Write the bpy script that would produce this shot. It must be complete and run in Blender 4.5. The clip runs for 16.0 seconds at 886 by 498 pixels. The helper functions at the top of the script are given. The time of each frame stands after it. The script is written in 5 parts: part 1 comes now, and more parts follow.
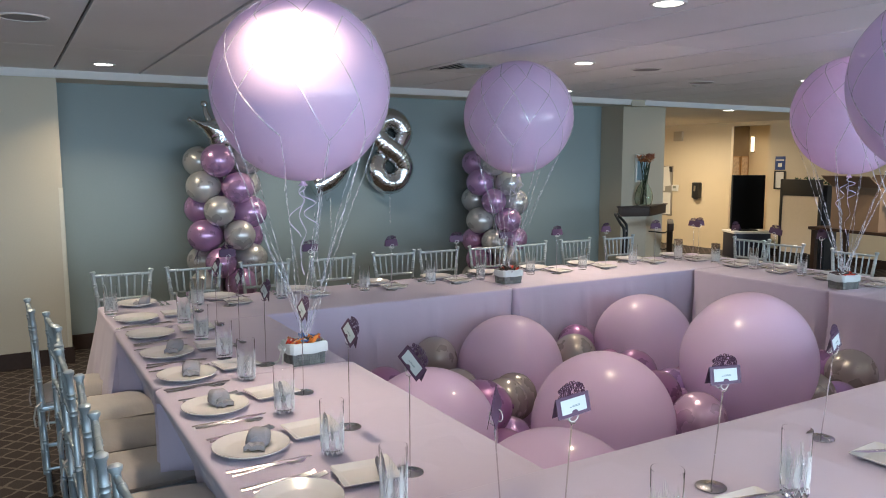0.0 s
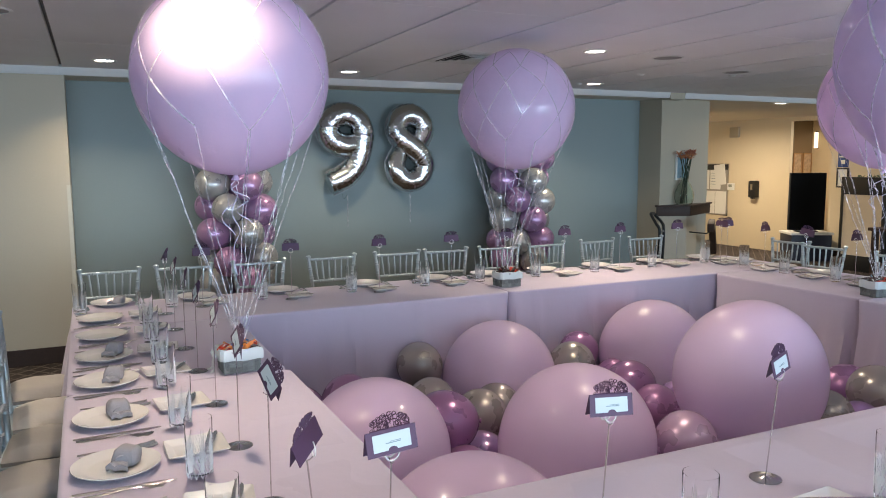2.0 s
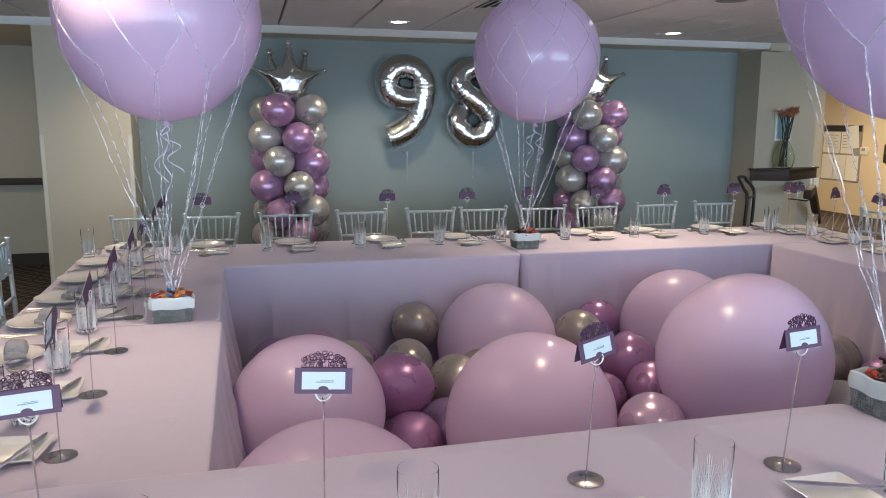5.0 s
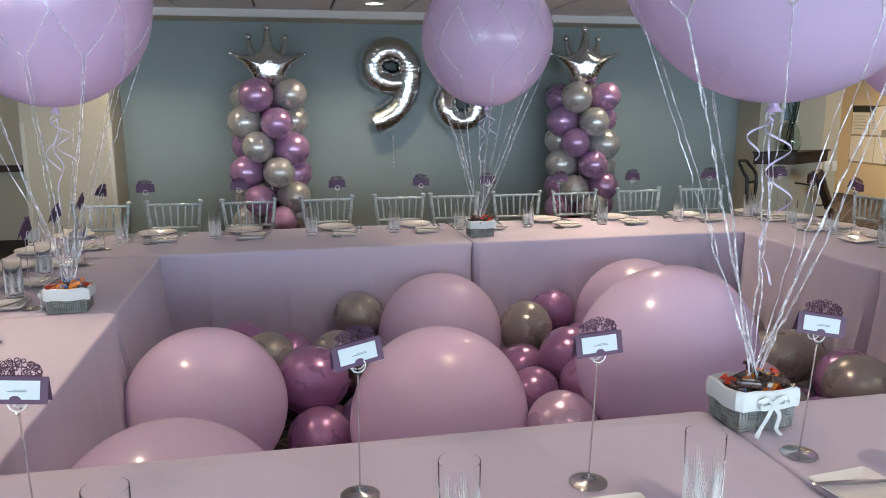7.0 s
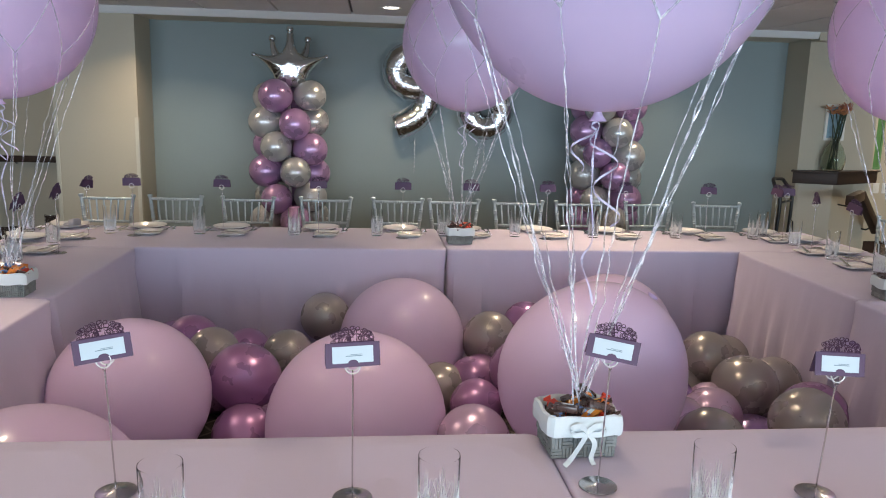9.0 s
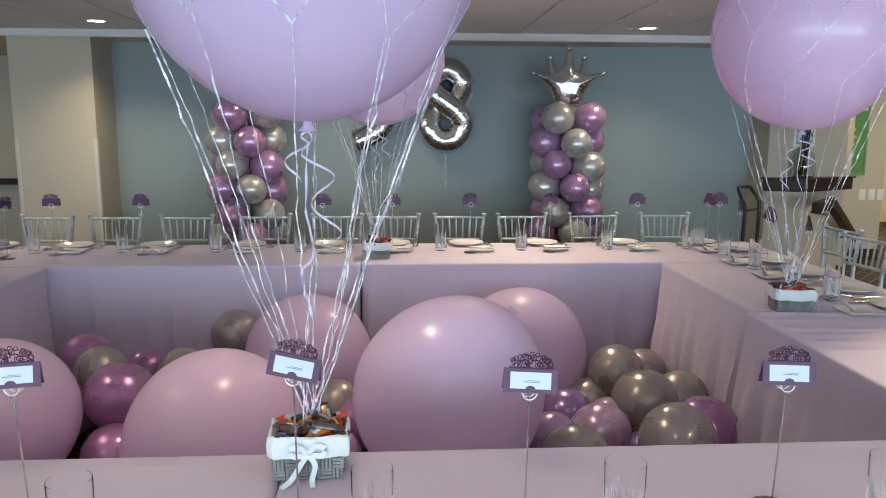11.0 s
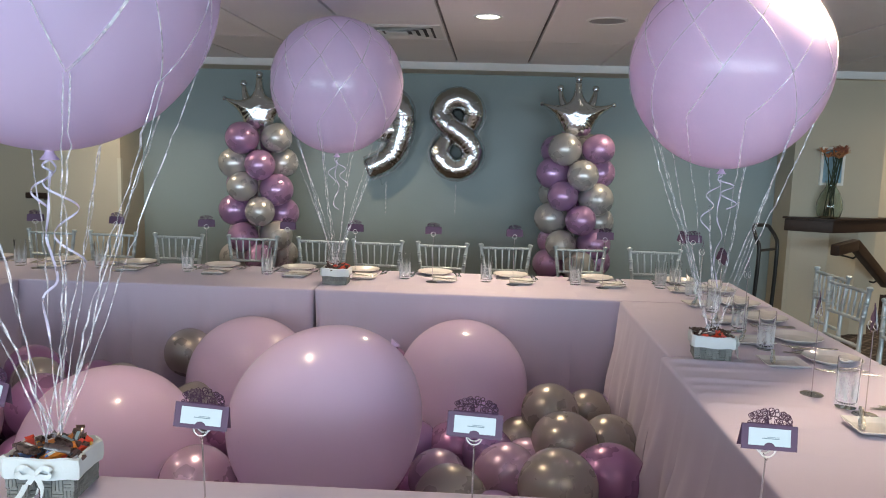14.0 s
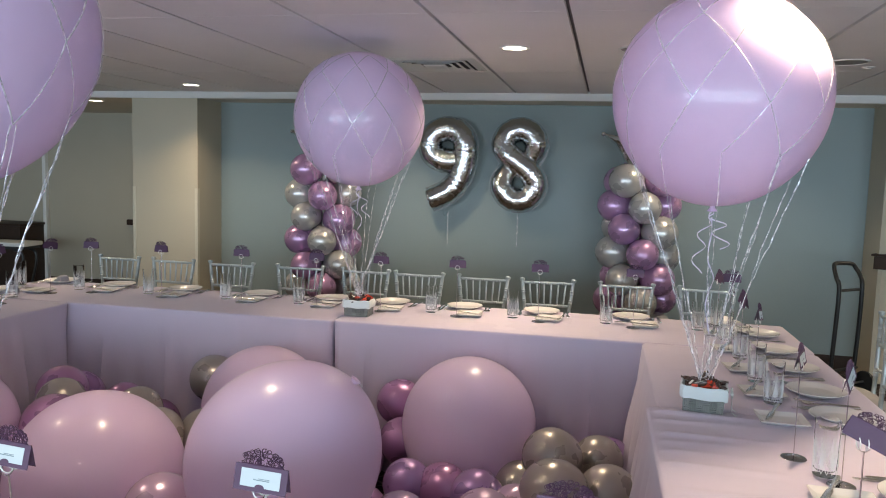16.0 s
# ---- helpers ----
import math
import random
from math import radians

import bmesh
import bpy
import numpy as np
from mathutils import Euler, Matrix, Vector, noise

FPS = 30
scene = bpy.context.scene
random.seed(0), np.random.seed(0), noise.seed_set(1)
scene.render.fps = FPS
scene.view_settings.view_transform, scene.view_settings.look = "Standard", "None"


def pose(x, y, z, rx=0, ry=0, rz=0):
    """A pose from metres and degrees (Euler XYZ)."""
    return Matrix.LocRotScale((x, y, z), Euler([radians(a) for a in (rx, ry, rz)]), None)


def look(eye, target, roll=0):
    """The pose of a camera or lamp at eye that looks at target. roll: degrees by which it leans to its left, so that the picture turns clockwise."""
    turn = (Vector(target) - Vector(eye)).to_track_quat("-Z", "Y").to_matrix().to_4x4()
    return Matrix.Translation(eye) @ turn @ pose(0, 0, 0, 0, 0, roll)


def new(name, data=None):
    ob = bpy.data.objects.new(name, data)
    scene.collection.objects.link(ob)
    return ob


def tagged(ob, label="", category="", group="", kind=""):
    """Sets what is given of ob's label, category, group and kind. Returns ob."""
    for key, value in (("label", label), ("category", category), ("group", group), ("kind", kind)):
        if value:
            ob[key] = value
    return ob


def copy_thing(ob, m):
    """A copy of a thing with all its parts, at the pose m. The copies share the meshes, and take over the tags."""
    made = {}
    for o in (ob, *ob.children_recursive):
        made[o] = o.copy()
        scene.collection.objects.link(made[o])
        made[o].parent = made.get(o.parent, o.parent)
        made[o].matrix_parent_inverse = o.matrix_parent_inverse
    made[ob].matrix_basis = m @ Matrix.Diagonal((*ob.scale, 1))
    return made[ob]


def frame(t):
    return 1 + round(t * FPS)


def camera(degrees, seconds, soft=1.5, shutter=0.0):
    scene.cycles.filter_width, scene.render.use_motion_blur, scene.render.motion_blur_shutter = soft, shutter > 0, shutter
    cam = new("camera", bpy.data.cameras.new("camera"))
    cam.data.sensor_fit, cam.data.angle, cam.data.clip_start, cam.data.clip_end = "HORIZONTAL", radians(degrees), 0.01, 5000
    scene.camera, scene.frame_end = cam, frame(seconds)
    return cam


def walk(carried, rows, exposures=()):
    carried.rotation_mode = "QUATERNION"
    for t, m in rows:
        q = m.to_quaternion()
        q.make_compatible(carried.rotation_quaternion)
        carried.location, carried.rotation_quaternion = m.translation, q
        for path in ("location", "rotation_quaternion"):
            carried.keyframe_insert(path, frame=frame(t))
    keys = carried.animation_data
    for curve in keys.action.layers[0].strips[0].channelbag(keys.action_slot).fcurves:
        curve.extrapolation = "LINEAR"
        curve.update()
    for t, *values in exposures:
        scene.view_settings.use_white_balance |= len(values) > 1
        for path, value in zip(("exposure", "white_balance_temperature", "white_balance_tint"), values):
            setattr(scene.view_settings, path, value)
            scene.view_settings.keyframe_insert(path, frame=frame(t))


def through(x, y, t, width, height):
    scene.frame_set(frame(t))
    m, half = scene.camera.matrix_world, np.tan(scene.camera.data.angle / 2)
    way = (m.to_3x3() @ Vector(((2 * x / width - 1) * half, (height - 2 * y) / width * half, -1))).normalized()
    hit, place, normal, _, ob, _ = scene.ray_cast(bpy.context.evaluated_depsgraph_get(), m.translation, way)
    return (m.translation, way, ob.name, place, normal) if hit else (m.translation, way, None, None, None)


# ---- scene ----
cam = camera(60.6, 16.0, 1.0)
PATH = [
    (0, (1.16, 0.965, 1.596), (2.166, 2.678, 1.362), -0.1),
    (0.5, (1.286, 0.951, 1.595), (2.262, 2.681, 1.363), -0.3),
    (1, (1.426, 0.898, 1.59), (2.35, 2.657, 1.364), -0.2),
    (1.5, (1.539, 0.909, 1.569), (2.425, 2.687, 1.338), -0.3),
    (2, (1.692, 0.978, 1.566), (2.54, 2.775, 1.332), -0.3),
    (2.5, (1.832, 1.003, 1.557), (2.602, 2.833, 1.316), -0.5),
    (3, (1.969, 0.964, 1.549), (2.644, 2.831, 1.3), -0.3),
    (3.5, (2.086, 0.912, 1.543), (2.7, 2.796, 1.265), 0.0),
    (4, (2.206, 0.927, 1.534), (2.784, 2.819, 1.239), 0.2),
    (6.5, (2.828, 0.872, 1.524), (3.241, 2.791, 1.137), -0.0),
    (7, (2.966, 0.916, 1.525), (3.363, 2.839, 1.147), -0.2),
    (7.5, (3.1, 0.921, 1.525), (3.474, 2.851, 1.159), -0.3),
    (8, (3.257, 0.872, 1.534), (3.542, 2.819, 1.175), 1.0),
    (8.5, (3.376, 0.835, 1.528), (3.591, 2.79, 1.163), 1.5),
    (9, (3.513, 0.875, 1.52), (3.712, 2.832, 1.157), 1.5),
    (9.2, (3.565, 0.888, 1.525), (3.755, 2.846, 1.166), 1.4),
    (11.3, (4.194, 0.873, 1.519), (4.313, 2.843, 1.194), 0.2),
    (11.5, (4.234, 0.888, 1.522), (4.355, 2.858, 1.196), 0.3),
    (12, (4.344, 0.923, 1.534), (4.46, 2.894, 1.217), 0.4),
    (12.5, (4.448, 0.899, 1.54), (4.5, 2.875, 1.234), 0.4),
    (13, (4.595, 0.849, 1.547), (4.582, 2.828, 1.252), 0.8),
    (13.5, (4.706, 0.823, 1.55), (4.65, 2.802, 1.264), 1.1),
    (14, (4.795, 0.888, 1.547), (4.704, 2.868, 1.285), 1.6),
    (14.5, (4.891, 0.943, 1.569), (4.724, 2.923, 1.337), 1.7),
    (15, (4.979, 0.978, 1.571), (4.7, 2.947, 1.358), 1.5),
    (15.5, (5.151, 1.0, 1.585), (4.778, 2.955, 1.391), 1.5),
    (16, (5.309, 1.015, 1.585), (4.906, 2.964, 1.388), 1.6),
]
# the camera's own white balance drifts a little warmer on the way
BALANCE = [(0, 0.13, 6500, 10), (4, 0.11, 6550, 11), (6.5, 0.07, 6800, 12), (9, 0.06, 6900, 12.5), (11.5, 0.09, 6850, 9.5), (13.5, 0.08, 7020, 10.5), (16, 0.11, 7050, 10.5)]
walk(cam, [(t, look(eye, target, roll)) for t, eye, target, roll in PATH], BALANCE)

# ---- light ----
world = bpy.data.worlds.new("daylight")
scene.world = world
world.use_nodes = True
_sky = world.node_tree.nodes.new("ShaderNodeTexSky")
_sky.sky_type = "NISHITA"
_sky.sun_disc = False
_sky.sun_elevation, _sky.sun_rotation = radians(40), radians(150)
world.node_tree.links.new(_sky.outputs[0], world.node_tree.nodes["Background"].inputs[0])
world.node_tree.nodes["Background"].inputs[1].default_value = 0.12


def area_lamp(name, place, target, w, h, watts, colour, disk=False, spread=180):
    d = bpy.data.lights.new(name, "AREA")
    d.shape = "DISK" if disk else "RECTANGLE"
    d.size = w
    if not disk:
        d.size_y = h
    d.energy, d.color, d.spread = watts, colour, radians(spread)
    ob = new(name, d)
    ob.matrix_world = look(place, target)
    return ob


CEIL = 2.29
WARM = (1.0, 0.82, 0.60)
# daylight through the five windows opposite the teal wall; the easternmost is added, unseen
for x in (-1.0, 1.7, 4.4, 7.1, 9.8):
    area_lamp("window_light", (x, -4.46, 1.23), (x, 5.0, 1.1), 2.55, 1.7, 152, (0.56, 0.77, 1.0))
# recessed lamps; the three near y = 1 are unseen, added over the front
DOWNLIGHTS = [(1.87, 6.95, 10), (3.68, 6.95, 11), (6.13, 7.0, 7.5), (4.81, 5.2, 14), (1.98, 3.38, 8), (5.9, 3.5, 12), (3.75, 3.42, 7), (7.3, 5.14, 8),
              (1.0, 5.3, 11), (2.0, 1.2, 9), (4.0, 1.0, 9), (6.1, 1.2, 9)]

# ---- materials ----
def shader(name, colour, rough=0.5, metal=0.0, grain=0.06, scale=40.0, bump=0.0, bump_scale=120.0, spec=0.5, coat=0.0, stain=0.06, random_tint=0.0, sheen=0.0, transmission=0.0, alpha=1.0):
    """Principled surface with fine grain, broad stains and relief at real size."""
    m = bpy.data.materials.new(name)
    m.use_nodes = True
    nt = m.node_tree
    N, L = nt.nodes, nt.links
    p = N["Principled BSDF"]
    p.inputs["Roughness"].default_value = rough
    p.inputs["Metallic"].default_value = metal
    p.inputs["Specular IOR Level"].default_value = spec
    p.inputs["Coat Weight"].default_value = coat
    p.inputs["Coat Roughness"].default_value = 0.06
    p.inputs["Sheen Weight"].default_value = sheen
    p.inputs["Transmission Weight"].default_value = transmission
    p.inputs["Alpha"].default_value = alpha
    tc = N.new("ShaderNodeTexCoord")
    n1, n2 = N.new("ShaderNodeTexNoise"), N.new("ShaderNodeTexNoise")
    n1.inputs["Scale"].default_value, n1.inputs["Detail"].default_value = scale, 4
    n2.inputs["Scale"].default_value, n2.inputs["Detail"].default_value = 1.7, 3
    L.new(tc.outputs["Object"], n1.inputs["Vector"])
    L.new(tc.outputs["Object"], n2.inputs["Vector"])
    a = N.new("ShaderNodeMapRange")
    a.inputs["To Min"].default_value, a.inputs["To Max"].default_value = 1 - grain, 1 + grain
    L.new(n1.outputs["Fac"], a.inputs["Value"])
    b = N.new("ShaderNodeMapRange")
    b.inputs["To Min"].default_value, b.inputs["To Max"].default_value = 1 - stain, 1 + stain
    L.new(n2.outputs["Fac"], b.inputs["Value"])
    mul = N.new("ShaderNodeMath")
    mul.operation = "MULTIPLY"
    L.new(a.outputs[0], mul.inputs[0])
    L.new(b.outputs[0], mul.inputs[1])
    hsv = N.new("ShaderNodeHueSaturation")
    hsv.inputs["Color"].default_value = (*colour, 1)
    if random_tint:
        oi = N.new("ShaderNodeObjectInfo")
        r = N.new("ShaderNodeMapRange")
        r.inputs["To Min"].default_value, r.inputs["To Max"].default_value = 1 - random_tint, 1 + random_tint
        L.new(oi.outputs["Random"], r.inputs["Value"])
        m2 = N.new("ShaderNodeMath")
        m2.operation = "MULTIPLY"
        L.new(mul.outputs[0], m2.inputs[0])
        L.new(r.outputs[0], m2.inputs[1])
        mul = m2
    L.new(mul.outputs[0], hsv.inputs["Value"])
    L.new(hsv.outputs[0], p.inputs["Base Color"])
    rr = N.new("ShaderNodeMapRange")
    rr.inputs["To Min"].default_value, rr.inputs["To Max"].default_value = max(rough - 0.06, 0.02), min(rough + 0.06, 1)
    L.new(n1.outputs["Fac"], rr.inputs["Value"])
    L.new(rr.outputs[0], p.inputs["Roughness"])
    if bump:
        n3 = N.new("ShaderNodeTexNoise")
        n3.inputs["Scale"].default_value, n3.inputs["Detail"].default_value = bump_scale, 3
        L.new(tc.outputs["Object"], n3.inputs["Vector"])
        bp = N.new("ShaderNodeBump")
        bp.inputs["Strength"].default_value, bp.inputs["Distance"].default_value = bump, 0.004
        L.new(n3.outputs["Fac"], bp.inputs["Height"])
        L.new(bp.outputs[0], p.inputs["Normal"])
    return m


def glow(name, colour, strength):
    m = bpy.data.materials.new(name)
    m.use_nodes = True
    p = m.node_tree.nodes["Principled BSDF"]
    p.inputs["Base Color"].default_value = (*colour, 1)
    p.inputs["Emission Color"].default_value = (*colour, 1)
    p.inputs["Emission Strength"].default_value = strength
    return m


TEAL = shader("teal_paint", (0.245, 0.300, 0.295), 0.55, grain=0.03, scale=90, bump=0.12, bump_scale=160, stain=0.05)
BEIGE = shader("beige_paint", (0.47, 0.42, 0.32), 0.55, grain=0.03, scale=90, bump=0.12, bump_scale=160, stain=0.05)
ALCOVE = shader("grey_beige_paint", (0.42, 0.388, 0.31), 0.6, grain=0.03, scale=90, bump=0.1, bump_scale=160)
CORRIDOR = shader("warm_cream_paint", (0.66, 0.56, 0.39), 0.55, grain=0.03, scale=90, bump=0.1, bump_scale=160)
WHITE_TRIM = shader("white_trim_paint", (0.72, 0.72, 0.70), 0.4, grain=0.02, bump=0.05)
DARK_WOOD = shader("dark_stained_wood", (0.040, 0.023, 0.016), 0.5, grain=0.25, scale=30, bump=0.1, spec=0.25)
# dark brown carries the shade on the doorway room's side wall
SHADED_BROWN = shader("shaded_brown_wall", (0.16, 0.11, 0.06), 0.7)
TILE = shader("ceiling_tile", (0.86, 0.85, 0.85), 0.9, grain=0.05, scale=220, bump=0.35, bump_scale=350, spec=0.2)
GAP_SHADE = shader("ceiling_grid_shadow_gap", (0.16, 0.155, 0.155), 0.8)
GUARD = shader("corner_guard_vinyl", (0.55, 0.52, 0.42), 0.35)
CLOTH = shader("lavender_tablecloth", (0.515, 0.455, 0.560), 0.78, grain=0.04, scale=500, bump=0.18, bump_scale=30, stain=0.03, sheen=0.25, spec=0.25)
TABLE_WOOD = shader("plywood_tabletop", (0.35, 0.24, 0.14), 0.5, grain=0.15)
STEEL = shader("brushed_steel_leg", (0.35, 0.35, 0.36), 0.35, metal=1.0)
CHAIR = shader("silver_blue_lacquer", (0.44, 0.51, 0.54), 0.40, metal=0.6, grain=0.06, scale=60, stain=0.08)
CUSHION = shader("ivory_cushion_fabric", (0.44, 0.415, 0.395), 0.8, grain=0.05, scale=300, bump=0.4, bump_scale=28, stain=0.15, random_tint=0.30)
CHINA = shader("white_glazed_china", (0.68, 0.66, 0.64), 0.16, grain=0.01, stain=0.02, coat=0.3)
CUTLERY = shader("polished_cutlery", (0.66, 0.64, 0.62), 0.2, metal=1.0, grain=0.03)
NAPKIN = shader("grey_lilac_napkin", (0.30, 0.29, 0.315), 0.85, grain=0.05, scale=300, bump=0.3, bump_scale=90)
CARD = shader("plum_card", (0.075, 0.034, 0.075), 0.6, grain=0.08, scale=120)
LABEL = shader("white_card", (0.48, 0.55, 0.58), 0.6, grain=0.01)
INK = shader("grey_blue_ink", (0.18, 0.24, 0.27), 0.6)
CHROME = shader("chrome_wire", (0.60, 0.59, 0.59), 0.16, metal=1.0)
PLATE_STEEL = shader("dark_polished_steel", (0.48, 0.46, 0.46), 0.2, metal=1.0)
WICKER = shader("grey_washed_wicker", (0.20, 0.21, 0.20), 0.75, grain=0.25, scale=140, bump=0.5, bump_scale=160, random_tint=0.2)
LINER = shader("white_cotton_liner", (0.62, 0.67, 0.67), 0.85, grain=0.03, scale=300, bump=0.3, bump_scale=70)
RIBBON = shader("clear_sparkle_ribbon", (0.84, 0.82, 0.86), 0.2, metal=0.12, grain=0.4, scale=45, spec=0.9, alpha=0.6)
_n, _l = RIBBON.node_tree.nodes, RIBBON.node_tree.links
_a = _n.new("ShaderNodeMapRange")
_a.inputs["From Min"].default_value, _a.inputs["From Max"].default_value = 0.42, 0.60
_a.inputs["To Min"].default_value, _a.inputs["To Max"].default_value = 0.20, 0.85
_l.new(next(n for n in _n if n.bl_idname == "ShaderNodeTexNoise").outputs["Fac"], _a.inputs["Value"])
_l.new(_a.outputs[0], _n["Principled BSDF"].inputs["Alpha"])
LILAC_RIBBON = shader("lilac_curling_ribbon", (0.66, 0.61, 0.77), 0.3, grain=0.05, alpha=0.85)


def latex_skin(name, colour, through, share, **look_of):
    """Thin latex: a glossy skin that lets part of the light pass and glow inside."""
    m = shader(name, colour, **{**dict(rough=0.30, grain=0.015, scale=8, stain=0.03, spec=0.4, coat=0.5), **look_of})
    N, L = m.node_tree.nodes, m.node_tree.links
    tr, mix = N.new("ShaderNodeBsdfTranslucent"), N.new("ShaderNodeMixShader")
    tr.inputs["Color"].default_value = (*through, 1)
    mix.inputs["Fac"].default_value = share
    L.new(N["Principled BSDF"].outputs[0], mix.inputs[1])
    L.new(tr.outputs[0], mix.inputs[2])
    L.new(mix.outputs[0], N["Material Output"].inputs["Surface"])
    return m


def pearl_latex(name, colour):
    """Pearlised latex: a satin metallic body under a clear wet coat, a little light passing through."""
    return latex_skin(name, colour, tuple(min(1.0, c ** 0.6) for c in colour), 0.22, rough=0.28, metal=0.45, spec=0.6, coat=0.9)


BALLOON = latex_skin("lilac_latex", (0.715, 0.572, 0.775), (0.94, 0.78, 0.96), 0.30)
BALLOON_PINK = latex_skin("pink_lilac_latex", (0.725, 0.568, 0.77), (0.94, 0.78, 0.96), 0.36)
PEARL_PURPLE = pearl_latex("pearl_purple_latex", (0.55, 0.32, 0.55))
PEARL_GREY = pearl_latex("pearl_grey_latex", (0.58, 0.565, 0.55))
# wine hue; part of its darkness is the pen's shade put into colour
PEARL_WINE_SHADE = pearl_latex("pearl_wine_shade_latex", (0.41, 0.205, 0.41))
# pearl grey again, with the pen's shade put into a darker colour
PEARL_GREY_SHADE = pearl_latex("pearl_grey_shade_latex", (0.40, 0.37, 0.34))
PEARL_PINK = pearl_latex("pearl_pink_latex", (0.60, 0.43, 0.59))
PEARL_VIOLET = pearl_latex("pearl_violet_latex", (0.36, 0.22, 0.47))
FOIL = shader("silver_foil", (0.70, 0.725, 0.735), 0.11, metal=1.0, grain=0.03, bump=0.85, bump_scale=40)
FOIL_HEM = shader("crimped_foil_hem", (0.17, 0.17, 0.17), 0.45, metal=1.0, grain=0.3, bump=0.3, bump_scale=120)
BLACK = shader("black_satin_metal", (0.012, 0.013, 0.014), 0.4, grain=0.1)
BLACK_GLOSS = shader("black_screen", (0.003, 0.003, 0.003), 0.5, spec=0.08)
PAPER = shader("white_paper", (0.75, 0.74, 0.68), 0.7, grain=0.02)
CARDBOARD = shader("brown_cardboard", (0.23, 0.15, 0.095), 0.8, grain=0.08, scale=90)
GREEN = shader("leaf_green", (0.03, 0.09, 0.03), 0.5, grain=0.2)
FLOWER = shader("rust_flower", (0.36, 0.12, 0.07), 0.7, grain=0.25)
STEM = shader("dark_green_stem", (0.03, 0.05, 0.025), 0.6)
RED_WRAP = shader("red_wrapper", (0.60, 0.05, 0.02), 0.3, grain=0.1, coat=0.3)
ORANGE_WRAP = shader("orange_wrapper", (0.72, 0.22, 0.03), 0.3, grain=0.1, coat=0.3)
BROWN_WRAP = shader("dark_brown_wrapper", (0.065, 0.034, 0.027), 0.28, grain=0.95, scale=85, coat=0.3)
YELLOW_WRAP = shader("yellow_wrapper", (0.75, 0.48, 0.05), 0.3, coat=0.3)
BLUE_WRAP = shader("blue_wrapper", (0.10, 0.20, 0.45), 0.3, coat=0.3)
BLUE = shader("blue_print", (0.02, 0.06, 0.22), 0.5)
SKYBLUE = shader("pale_blue_print", (0.25, 0.42, 0.52), 0.5, grain=0.3, scale=25)
SEPIA = shader("sepia_print", (0.34, 0.25, 0.17), 0.6, grain=0.75, scale=22)
YELLOW = shader("yellow_print", (0.72, 0.36, 0.05), 0.6)
WHITE_PLASTIC = shader("white_plastic", (0.70, 0.70, 0.66), 0.35)
LAMP_GLOW = glow("lamp_glass", (1.0, 0.93, 0.82), 9.0)


def glass(name, tint=(1, 1, 1), rough=0.0, ior=1.45, clear=1.0):
    m = bpy.data.materials.new(name)
    m.use_nodes = True
    p = m.node_tree.nodes["Principled BSDF"]
    p.inputs["Base Color"].default_value = (*tint, 1)
    p.inputs["Roughness"].default_value = rough
    p.inputs["Transmission Weight"].default_value = clear
    p.inputs["IOR"].default_value = ior
    return m


GLASS = glass("clear_glass", ior=1.14)
# whitish and partly opaque: the glint of the cuts is put into the colour
CUT_GLASS = glass("cut_glass_facets", (0.95, 0.95, 0.96), 0.22, 1.5, 0.35)
GREEN_GLASS = glass("pale_green_glass", (0.86, 0.95, 0.90))


def carpet():
    """Dark brown carpet with a lighter diamond lattice."""
    m = shader("brown_lattice_carpet", (0.05, 0.042, 0.04), 0.95, grain=0.35, scale=420, bump=0.6, bump_scale=500, spec=0.1)
    N, L = m.node_tree.nodes, m.node_tree.links
    tc = N.new("ShaderNodeTexCoord")
    mp = N.new("ShaderNodeMapping")
    mp.inputs["Rotation"].default_value = (0, 0, radians(45))
    mp.inputs["Scale"].default_value = (9.5, 9.5, 1)
    L.new(tc.outputs["Object"], mp.inputs["Vector"])
    wob = N.new("ShaderNodeTexNoise")
    wob.inputs["Scale"].default_value = 14
    L.new(tc.outputs["Object"], wob.inputs["Vector"])
    add = N.new("ShaderNodeVectorMath")
    add.operation = "MULTIPLY_ADD"
    add.inputs[1].default_value = (0.35, 0.35, 0)
    L.new(wob.outputs["Color"], add.inputs[0])
    L.new(mp.outputs[0], add.inputs[2])
    br = N.new("ShaderNodeTexBrick")
    br.offset = 0
    br.inputs["Scale"].default_value = 1.0
    br.inputs["Mortar Size"].default_value = 0.09
    br.inputs["Mortar Smooth"].default_value = 0.5
    br.inputs["Brick Width"].default_value, br.inputs["Row Height"].default_value = 1.0, 1.0
    br.inputs["Color1"].default_value = (0.040, 0.033, 0.032, 1)
    br.inputs["Color2"].default_value = (0.055, 0.046, 0.043, 1)
    br.inputs["Mortar"].default_value = (0.135, 0.115, 0.10, 1)
    L.new(add.outputs[0], br.inputs["Vector"])
    hsv = next(n for n in N if n.bl_idname == "ShaderNodeHueSaturation")
    L.new(br.outputs["Color"], hsv.inputs["Color"])
    return m


CARPET = carpet()

# ---- mesh helpers ----
def finish(bm, smooth=True):
    bmesh.ops.recalc_face_normals(bm, faces=bm.faces)
    for f in bm.faces:
        f.smooth = smooth
    return bm


def link(name, bm, material, parent=None, label="", smooth=True):
    me = bpy.data.meshes.new(name)
    finish(bm, smooth)
    bm.to_mesh(me)
    bm.free()
    me.materials.append(material)
    if smooth:
        me.set_sharp_from_angle(angle=radians(42))
    ob = new(name, me)
    if parent is not None:
        ob.parent = parent
    if label:
        ob["label"] = label
    return ob


def part(name, bm, material, parent, label=""):
    return link(name, bm, material, parent, label)


